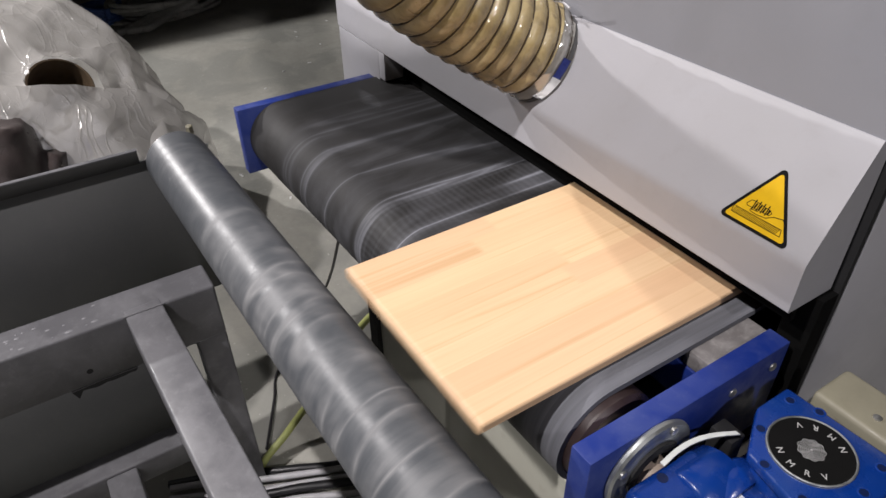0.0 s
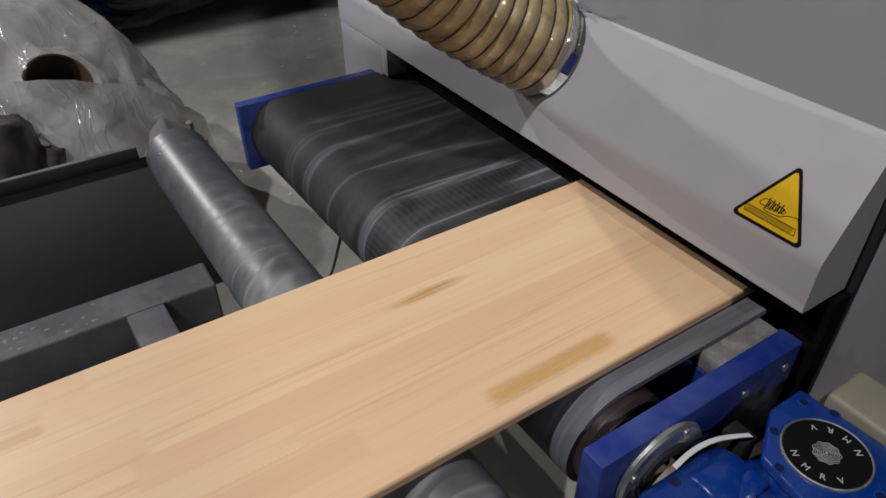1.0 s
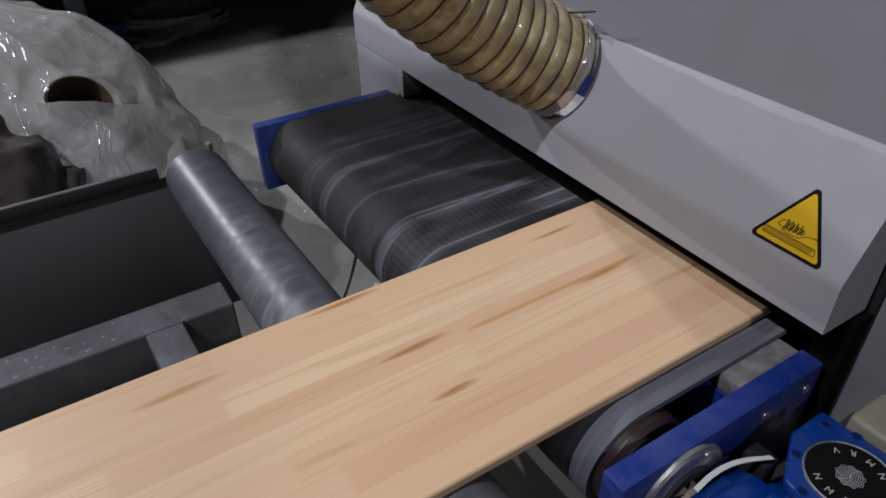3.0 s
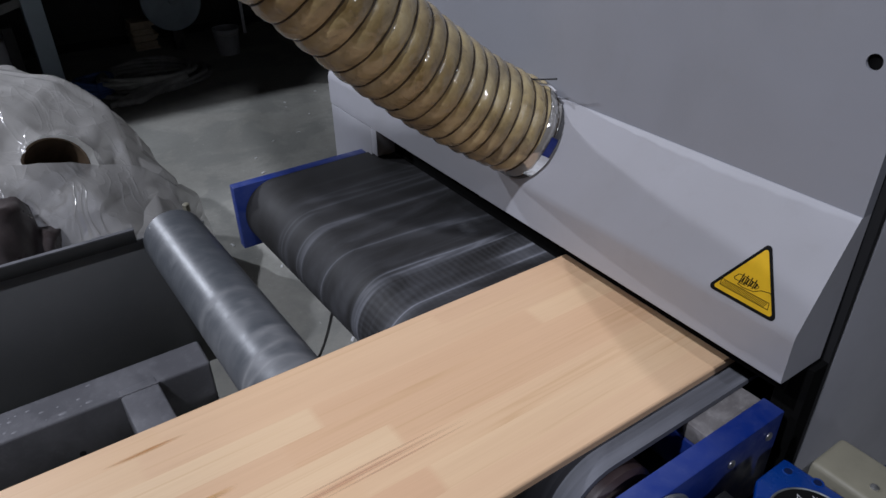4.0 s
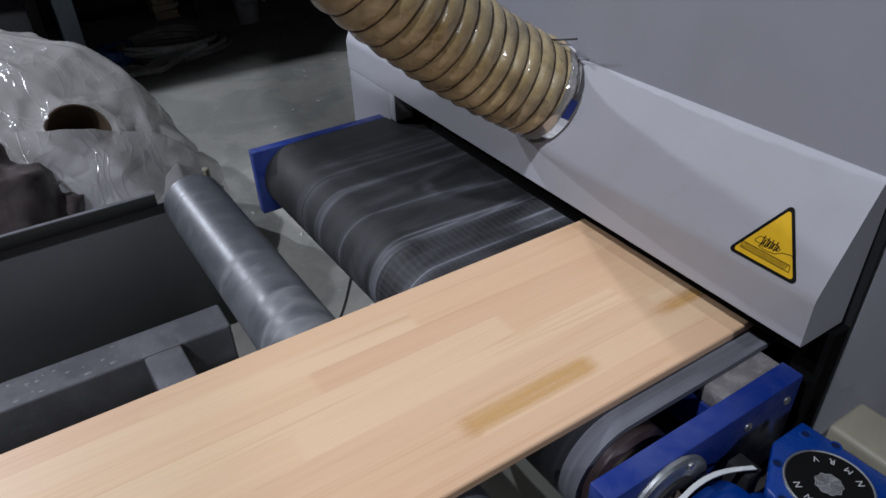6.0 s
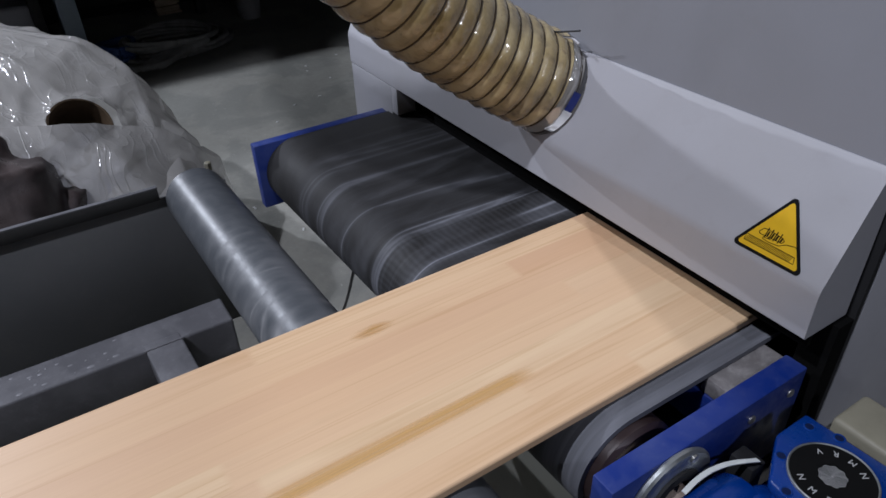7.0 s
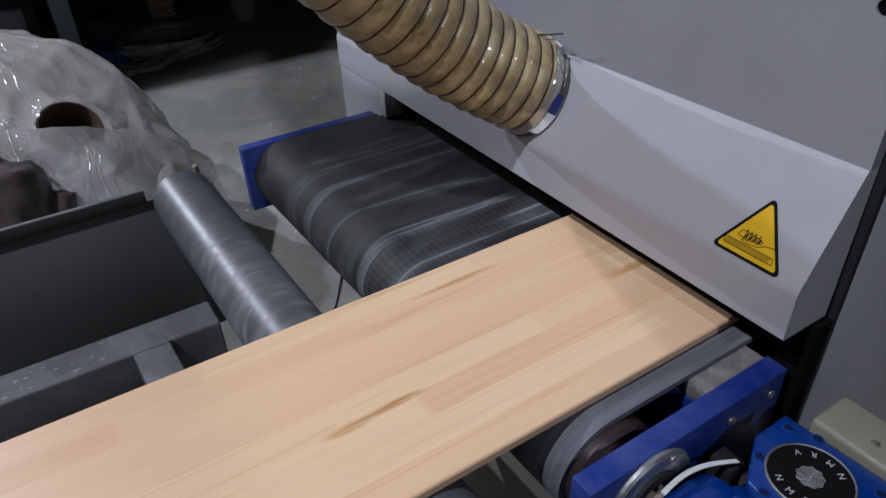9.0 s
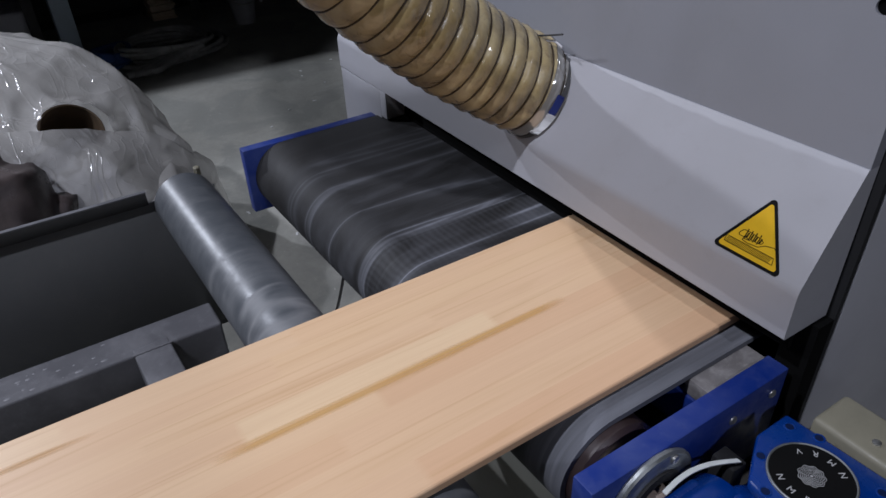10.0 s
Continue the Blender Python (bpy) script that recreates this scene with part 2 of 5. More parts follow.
def make_stain(name, colour, strength, blunt=False):
    """A stain in the wood that fades out towards its rim. UV: -1 to 1 both ways."""
    m = Mat(name, 0.5, coords="UV")
    length = m.tree.nodes.new("ShaderNodeVectorMath")
    length.operation = "LENGTH"
    m.link(m.coords, length.inputs[0])
    wisps = m.noise(m.scaled(3.5, 0.7, 1), 1.0, 4, 0.7, 0.5)
    fade = m.ramp(length.outputs["Value"], (0.1, strength), (0.95, 0.0))
    if blunt:
        split = m.tree.nodes.new("ShaderNodeSeparateXYZ")
        m.link(m.coords, split.inputs[0])
        side = m.ramp(m.maths("ABSOLUTE", split.outputs[0], 0.0), (0.35, strength), (1.0, 0.0))
        fade = m.maths("MULTIPLY", side, m.ramp(m.maths("ABSOLUTE", split.outputs[1], 0.0), (0.80, 1.0), (1.0, 0.0)))
    fac = m.maths("MULTIPLY", fade, m.ramp(wisps, (0.32, 0.45 if blunt else 0.1), (0.62, 1.0)))
    m.colour(colour)
    clear = m.tree.nodes.new("ShaderNodeBsdfTransparent")
    mixer = m.tree.nodes.new("ShaderNodeMixShader")
    m.link(fac, mixer.inputs[0])
    m.link(clear.outputs[0], mixer.inputs[1])
    m.link(m.shader.outputs[0], mixer.inputs[2])
    m.link(mixer.outputs[0], m.tree.nodes["Material Output"].inputs["Surface"])
    return m.mat


def make_hose():
    m = Mat("tan_dusty_hose_film", 0.22)
    cloud = m.noise(m.coords, 9, 5, 0.65, 0.5)
    specks = m.noise(m.coords, 70, 3, 0.6)
    c = m.ramp(cloud, (0.30, (0.19, 0.13, 0.048)), (0.5, (0.355, 0.275, 0.13)), (0.72, (0.47, 0.39, 0.22)))
    c = m.mix(m.ramp(specks, (0.62, 0.0), (0.72, 0.55)), c, (0.16, 0.11, 0.05))
    split = m.tree.nodes.new("ShaderNodeSeparateXYZ")
    m.link(m.coords, split.inputs[0])
    soot = m.noise(m.coords, 14, 4, 0.6, 0.6)
    near_port = m.ramp(m.maths("ADD", split.outputs[1], 0.5), (0.24, 0.15), (0.46, 1.0))
    c = m.mix(m.maths("MULTIPLY", m.ramp(soot, (0.46, 0.0), (0.62, 0.8)), near_port), c, (0.11, 0.085, 0.05))
    m.colour(c)
    m.shader.inputs["Coat Weight"].default_value = 1.0
    m.shader.inputs["Coat Roughness"].default_value = 0.09
    wrinkle = m.tree.nodes.new("ShaderNodeBump")
    wrinkle.inputs["Strength"].default_value = 0.8
    wrinkle.inputs["Distance"].default_value = 0.014
    m.link(m.noise(m.coords, 34, 2, 0.45, 0.6), wrinkle.inputs["Height"])
    m.link(wrinkle.outputs[0], m.shader.inputs["Coat Normal"])
    m.roughness(m.ramp(cloud, (0.3, 0.25), (0.7, 0.5)))
    m.bump(m.noise(m.coords, 40, 4), 0.35, 0.003)
    return m.mat


def make_film(name, tint, clear_share, rough):
    """Clear or milky plastic film: part of the light goes straight through, the rest is scattered or mirrored."""
    m = Mat(name, rough)
    cloud = m.noise(m.coords, 4, 5, 0.6, 0.8)
    m.colour(m.mix(cloud, tuple(c * 0.85 for c in tint), tint))
    m.shader.inputs["Coat Weight"].default_value = 1.0
    m.shader.inputs["Coat Roughness"].default_value = 0.09
    m.shader.inputs["Specular IOR Level"].default_value = 0.9
    def ridges(sx, sy, sz, width):
        fold = m.maths("ABSOLUTE", m.maths("SUBTRACT", m.noise(m.scaled(sx, sy, sz), 1.0, 2, 0.4, 1.0), 0.5), 0.0)
        return m.ramp(fold, (0.0, 1.0), (width * 0.4, 0.35), (width, 0.0))

    swell = m.noise(m.scaled(4.5, 3.5, 6), 1.0, 1, 0.3, 0.6)
    creases = m.maths("ADD", m.maths("MULTIPLY", ridges(4.0, 2.2, 6.0, 0.06), 0.7), m.maths("MULTIPLY", ridges(9.0, 13.0, 5.0, 0.06), 0.4))
    small = ridges(26, 18, 14, 0.05)
    m.bump(m.maths("ADD", m.maths("ADD", m.maths("MULTIPLY", creases, 0.16), swell), m.maths("MULTIPLY", small, 0.02)), 0.7, 0.018)
    clear = m.tree.nodes.new("ShaderNodeBsdfTransparent")
    mixer = m.tree.nodes.new("ShaderNodeMixShader")
    m.link(m.ramp(cloud, (0.3, clear_share * 1.3), (0.7, clear_share * 0.7)), mixer.inputs[0])
    glow = m.tree.nodes.new("ShaderNodeBsdfTranslucent")
    glow.inputs["Color"].default_value = (*tint, 1)
    inner = m.tree.nodes.new("ShaderNodeMixShader")
    inner.inputs[0].default_value = 0.42
    m.link(m.shader.outputs[0], inner.inputs[1])
    m.link(glow.outputs[0], inner.inputs[2])
    m.link(inner.outputs[0], mixer.inputs[1])
    m.link(clear.outputs[0], mixer.inputs[2])
    gloss = m.tree.nodes.new("ShaderNodeBsdfGlossy")
    gloss.inputs["Roughness"].default_value = 0.16
    crumple = m.tree.nodes.new("ShaderNodeBump")
    crumple.inputs["Strength"].default_value = 1.0
    crumple.inputs["Distance"].default_value = 0.014
    m.link(m.maths("ADD", m.maths("ADD", m.maths("MULTIPLY", creases, 0.35), swell), m.maths("MULTIPLY", small, 0.03)), crumple.inputs["Height"])
    m.link(crumple.outputs[0], gloss.inputs["Normal"])
    sheen = m.tree.nodes.new("ShaderNodeMixShader")
    sheen.inputs[0].default_value = 0.25
    m.link(mixer.outputs[0], sheen.inputs[1])
    m.link(gloss.outputs[0], sheen.inputs[2])
    m.link(sheen.outputs[0], m.tree.nodes["Material Output"].inputs["Surface"])
    return m.mat


CONCRETE, BELT, PIPE, WOOD, HOSE = make_concrete(), make_belt(), make_pipe(), make_wood(), make_hose()
STAIN_BROWN = make_stain("resin_brown_stain", (0.46, 0.20, 0.03), 0.95)
STAIN_OLIVE = make_stain("olive_brown_stain", (0.56, 0.32, 0.085), 0.8)
STAIN_TAN = make_stain("tan_heartwood_stain", (0.66, 0.40, 0.13), 0.68, True)
STAIN_PINK = make_stain("reddish_stain", (0.52, 0.27, 0.17), 0.6)
BAG_FILM = make_film("milky_plastic_film", (0.97, 0.95, 0.92), 0.19, 0.17)
CUFF_FILM = make_film("clear_hose_film", (0.72, 0.69, 0.63), 0.42, 0.12)
DUST = make_stain("pale_dust", (0.30, 0.31, 0.34), 0.26)


# ---- mesh helpers ----
def finish(name, bm, material, smooth):
    mesh = bpy.data.meshes.new(name)
    bmesh.ops.recalc_face_normals(bm, faces=bm.faces)
    bm.to_mesh(mesh)
    bm.free()
    for one in material if isinstance(material, (list, tuple)) else [material]:
        mesh.materials.append(one)
    if smooth:
        mesh.polygons.foreach_set("use_smooth", [True] * len(mesh.polygons))
        mesh.set_sharp_from_angle(angle=radians(smooth))
    return mesh


def part(name, bm, material, parent, label="", smooth=40):
    ob = new(name, finish(name, bm, material, smooth))
    ob.parent = parent
    return tagged(ob, label)


def single(name, bm, material, label, category, kind="", group="", smooth=40):
    return tagged(new(name, finish(name, bm, material, smooth)), label, category, group, kind)


def thing(name, label, category, group="", kind=""):
    return tagged(new(name), label, category, group, kind)


def box(bm, x0, x1, y0, y1, z0, z1, bevel=0.0, segments=2):
    made = bmesh.ops.create_cube(bm, size=1.0, matrix=Matrix.Translation(((x0 + x1) / 2, (y0 + y1) / 2, (z0 + z1) / 2)) @ Matrix.Diagonal((x1 - x0, y1 - y0, z1 - z0, 1)))
    if bevel:
        edges = list({e for v in made["verts"] for e in v.link_edges})
        bmesh.ops.bevel(bm, geom=edges, offset=bevel, segments=segments, affect="EDGES", profile=0.5)
    return bm


def lathe(bm, profile, axis_from, axis_to, seg=40, closed=False):
    """Turns (distance along, radius) round the axis."""
    a = Vector(axis_from)
    d = (Vector(axis_to) - a).normalized()
    u = d.orthogonal().normalized()
    w = d.cross(u)
    rings = []
    for along, r in profile:
        c = a + d * along
        rings.append([bm.verts.new(c + (u * math.cos(k) + w * math.sin(k)) * max(r, 1e-5)) for k in (2 * math.pi * i / seg for i in range(seg))])
    for p, q in zip(rings, rings[1:] + (rings[:1] if closed else [])):
        for i in range(seg):
            bm.faces.new((p[i], p[(i + 1) % seg], q[(i + 1) % seg], q[i]))
    if not closed:
        bm.faces.new(rings[0])
        bm.faces.new(rings[-1])
    return bm


def spline(points, steps):
    """A smooth line through the points."""
    p = [Vector(q) for q in points]
    p = [p[0] * 2 - p[1]] + p + [p[-1] * 2 - p[-2]]
    out = []
    for i in range(1, len(p) - 2):
        for k in range(steps):
            t = k / steps
            out.append(0.5 * (2 * p[i] + (p[i + 1] - p[i - 1]) * t + (2 * p[i - 1] - 5 * p[i] + 4 * p[i + 1] - p[i + 2]) * t * t + (3 * p[i] - p[i - 1] - 3 * p[i + 1] + p[i + 2]) * t ** 3))
    return out + [p[-2]]


def frames_along(line):
    """A turn-free cross frame at each point of the line."""
    d = [(line[min(i + 1, len(line) - 1)] - line[max(i - 1, 0)]).normalized() for i in range(len(line))]
    u = d[0].orthogonal().normalized()
    out = []
    for i in range(len(line)):
        u = (u - d[i] * u.dot(d[i])).normalized()
        out.append((line[i], u, d[i].cross(u)))
    return out


def sweep(bm, line, radius, seg=10):
    rings = [[bm.verts.new(c + (u * math.cos(k) + w * math.sin(k)) * radius) for k in (2 * math.pi * i / seg for i in range(seg))] for c, u, w in frames_along(line)]
    for p, q in zip(rings, rings[1:]):
        for i in range(seg):
            bm.faces.new((p[i], p[(i + 1) % seg], q[(i + 1) % seg], q[i]))
    bm.faces.new(rings[0])
    bm.faces.new(rings[-1])
    return bm


def prism(bm, outline, place):
    """Pushes a flat outline of (u, v) through two heights; place(u, v, h) gives the point. The heights are 0 and 1."""
    low = [bm.verts.new(place(u, v, 0)) for u, v in outline]
    high = [bm.verts.new(place(u, v, 1)) for u, v in outline]
    n = len(outline)
    for i in range(n):
        bm.faces.new((low[i], low[(i + 1) % n], high[(i + 1) % n], high[i]))
    bm.faces.new(low)
    bm.faces.new(high)
    return bm


# ---- the hall ----
bm = box(bmesh.new(), -9.0, 5.0, -7.5, 6.0, -0.2, 0.0)
single("floor", bm, CONCRETE, "grey stained concrete floor with pale specks", "floor", "structure")
# unseen ceiling and walls that close the hall and hold down the fill light
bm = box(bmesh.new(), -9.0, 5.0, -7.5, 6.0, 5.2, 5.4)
single("ceiling", bm, DARK_SHELL, "plain dark unseen hall ceiling", "ceiling", "structure")
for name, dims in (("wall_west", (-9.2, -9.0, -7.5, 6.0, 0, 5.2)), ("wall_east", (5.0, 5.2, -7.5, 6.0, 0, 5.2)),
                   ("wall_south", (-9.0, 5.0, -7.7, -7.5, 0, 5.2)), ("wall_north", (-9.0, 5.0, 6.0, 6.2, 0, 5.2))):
    single(name, box(bmesh.new(), *dims), DARK_SHELL, "plain dark unseen hall wall", "wall", "structure")

# ---- the sanding machine ----
BELT_TOP, LIP_Z, LIP_Y, FOLD_Z, WALL_Y, WALL_Z = 0.900, 0.969, -0.046, 1.041, 0.021, 1.183
X_LEFT, X_RIGHT, X_END = -1.365, -0.315, -1.570
SLOPE_V = Vector((0, WALL_Y - LIP_Y, WALL_Z - FOLD_Z)).normalized()
SLOPE_N = Vector((0, -SLOPE_V.z, SLOPE_V.y))


def on_slope(x, along, out=0.0):
    """A point of the hood's sloping face: x, metres up the slope from its fold, metres off it."""
    return Vector((x, LIP_Y, FOLD_Z)) + SLOPE_V * along + SLOPE_N * out


def build_machine():
    m = thing("sanding_machine", "large light grey painted wide-belt sanding machine with a sloped hood", "machine")
    # hood: lip, fold, slope, with rounded fold
    bm = bmesh.new()
    fold = []
    for k in range(6):
        a = k / 5
        p = Vector((LIP_Y, FOLD_Z - 0.008)).lerp(Vector((LIP_Y, FOLD_Z)), a)
        q = Vector((LIP_Y, FOLD_Z)).lerp(Vector((LIP_Y + SLOPE_V.y * 0.008, FOLD_Z + SLOPE_V.z * 0.008)), a)
        fold.append(tuple(p.lerp(q, a)))
    outline = [(LIP_Y + 0.002, LIP_Z), (LIP_Y, LIP_Z + 0.002)] + fold + [(WALL_Y, WALL_Z), (WALL_Y + 0.02, WALL_Z), (WALL_Y + 0.02, LIP_Z)]
    prism(bm, outline, lambda y, z, h: (X_END + (X_RIGHT - X_END) * h, y, z))
    part("hood", bm, MACHINE, m, "sloping white hood over the outlet slot", smooth=0)
    # front wall above the hood, with a round hole
    bm = bmesh.new()
    hx, hz, hr, s = -0.3545, 1.3495, 0.0088, 0.022
    top = 1.95
    xs, zs = (X_END, hx - s, hx + s, X_RIGHT), (WALL_Z, hz - s, hz + s, top)
    for y, flip in ((WALL_Y + 0.002, 1), (WALL_Y + 0.020, -1)):
        for i in range(3):
            for j in range(3):
                if (i, j) != (1, 1):
                    bm.faces.new([bm.verts.new((x, y, z)) for x, z in ((xs[i], zs[j]), (xs[i + 1], zs[j]), (xs[i + 1], zs[j + 1]), (xs[i], zs[j + 1]))])
        for i in range(32):
            pts = []
            for k, r in ((i, 0), (i + 1, 0), (i + 1, 1), (i, 1)):
                a = 2 * math.pi * k / 32 + math.pi / 4
                c, d = math.cos(a), math.sin(a)
                f = hr if r == 0 else s / max(abs(c), abs(d))
                pts.append((hx + c * f, y, hz + d * f))
            bm.faces.new([bm.verts.new(p) for p in pts])
    for i in range(32):
        a, b = (2 * math.pi * k / 32 + math.pi / 4 for k in (i, i + 1))
        bm.faces.new([bm.verts.new((hx + math.cos(k) * hr, y, hz + math.sin(k) * hr)) for k, y in ((a, WALL_Y + 0.002), (b, WALL_Y + 0.002), (b, WALL_Y + 0.02), (a, WALL_Y + 0.02))])
    for x in (xs[0], xs[3]):
        bm.faces.new([bm.verts.new(p) for p in ((x, WALL_Y + 0.002, WALL_Z), (x, WALL_Y + 0.02, WALL_Z), (x, WALL_Y + 0.02, top), (x, WALL_Y + 0.002, top))])
    bmesh.ops.remove_doubles(bm, verts=bm.verts, dist=1e-5)
    part("front_panel", bm, WALL_SHADED, m, "white front sheet with a round hole", smooth=0)
    part("side_column", box(bmesh.new(), X_END, -1.3655, LIP_Y + 0.001, 0.10, 0.0, LIP_Z - 0.001, 0.002), MACHINE, m)
    # black pieces in the open hole give the darkness inside it
    part("hole_shade_backing", box(bmesh.new(), -0.40, -0.335, WALL_Y + 0.03, WALL_Y + 0.034, 1.31, 1.39), PITCH, m)
    part("hole_shade", lathe(bmesh.new(), [(0, 0.0001), (0, hr - 0.0003), (0.013, hr - 0.0003), (0.013, 0.0001)], (hx, WALL_Y + 0.006, hz), (hx, 5, hz), 24), PITCH, m)
    part("jamb", box(bmesh.new(), -1.365, -1.338, LIP_Y + 0.001, WALL_Y + 0.05, 0.905, LIP_Z, 0.001), MACHINE, m)
    part("side_panel", box(bmesh.new(), -0.330, -0.302, 0.052, 2.1, 0.10, 1.95, 0.003), MACHINE, m, "white side sheet")
    part("side_panel", box(bmesh.new(), X_END, X_END + 0.028, 0.10, 2.1, 0.0, 1.95, 0.003), MACHINE, m, "white side sheet")
    part("rubber_seal", box(bmesh.new(), -0.332, -0.3035, WALL_Y + 0.021, 0.0515, 0.30, 1.95), BLACK, m, "black rubber door seal")
    # added black block that stands in for the darkness of the gap here
    part("gap_filler", box(bmesh.new(), -0.345, -0.3036, 0.0105, 0.0415, 0.30, LIP_Z - 0.001), PITCH, m, "black filler for the dark gap beside the slot")
    part("top_panel", box(bmesh.new(), X_END, -0.302, 0.045, 2.1, 1.95, 1.97, 0.003), MACHINE, m)
    part("back_panel", box(bmesh.new(), X_END + 0.028, -0.330, 2.08, 2.1, 1.05, 1.95), MACHINE, m)
    # pitch-black strips that fill the slot under the lip
    part("slot_strip", box(bmesh.new(), -1.337, -0.757, 0.002, 0.010, 0.9012, LIP_Z - 0.001), PITCH, m, "black strip across the slot")
    part("slot_strip", box(bmesh.new(), -0.757, -0.330, 0.002, 0.010, 0.9205, LIP_Z - 0.001), PITCH, m, "black strip across the slot")
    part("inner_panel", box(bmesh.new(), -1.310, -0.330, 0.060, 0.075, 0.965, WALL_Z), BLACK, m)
    part("base_panel", box(bmesh.new(), X_LEFT, -0.302, 0.060, 0.080, 0.0, 0.72), DARK_STEEL, m)
    return m


build_machine()


def build_sign():
    """Hand-crush warning: black triangle, yellow field, a hatched plate and a hand under a roller."""
    sign = thing("warning_sign", "yellow triangular hand-crush warning sticker with a black border", "sign")
    cx, base, side = -0.3925, 0.005, 0.1000
    h = side * 0.866

    def triangle(scale, corner):
        mid = h / 3
        corners = [(-side / 2, -mid), (side / 2, -mid), (0, h - mid)]
        out = []
        for i, (u, v) in enumerate(corners):
            inner = Vector((u, v)) * (scale - corner * 2 / side * 1.73)
            for k in range(7):
                a = radians((210, 330, 90)[i] - 60 + 20 * k)
                out.append((inner.x + math.cos(a) * corner, inner.y + mid + inner.y * 0 + math.sin(a) * corner))
        return out

    def lay(bm, outline, h0, h1):
        return prism(bm, outline, lambda u, v, k: on_slope(cx + u, base + v, h0 + (h1 - h0) * k))

    part("border", lay(bmesh.new(), triangle(1.0, 0.005), 0.0002, 0.0008), INK, sign, "black border", smooth=0)
    part("field", lay(bmesh.new(), triangle(0.86, 0.003), 0.0008, 0.0011), SIGN_YELLOW, sign, "yellow field", smooth=0)
    bm = bmesh.new()

    def bar(u0, v0, u1, v1, w):
        d = Vector((u1 - u0, v1 - v0)).normalized() * w / 2
        lay(bm, [(u0 - d.y, v0 + d.x), (u1 - d.y, v1 + d.x), (u1 + d.y, v1 - d.x), (u0 + d.y, v0 - d.x)], 0.0011, 0.0014)

    v0, v1 = 0.0105, 0.0185
    for a, b in (((-0.035, v0), (0.034, v0)), ((-0.035, v1), (0.032, v1)), ((-0.035, v0), (-0.035, v1)), ((0.034, v0), (0.032, v1))):
        bar(*a, *b, 0.0008)
    for k in range(30):
        u = -0.034 + k * 0.0021
        bar(u, v0, u + 0.0032, v1, 0.0007)
    part("plate_symbol", bm, INK, sign, "hatched plate symbol", smooth=0)
    bm = bmesh.new()
    wrist = [(0.034, 0.026), (0.027, 0.030), (0.016, 0.0275), (0.008, 0.022), (-0.006, 0.0205), (-0.014, 0.0215), (-0.014, 0.0235), (-0.004, 0.0245)]
    for a, b in zip(wrist, wrist[1:]):
        bar(*a, *b, 0.0009)
    blob = [(-0.022, 0.0275), (-0.018, 0.0335), (-0.012, 0.0345), (0.008, 0.0325), (0.012, 0.0300), (0.010, 0.0265), (-0.020, 0.0255)]
    for a, b in zip(blob, blob[1:] + blob[:1]):
        bar(*a, *b, 0.0009)
    for k in range(4):
        u = -0.013 + k * 0.006
        bar(u, 0.0240, u + 0.001, 0.0370, 0.0014)
        bar(u + 0.0025, 0.0265, u + 0.0035, 0.0330, 0.0022)
    part("squeeze_symbol", bm, INK, sign, "crushing symbol", smooth=0)


build_sign()


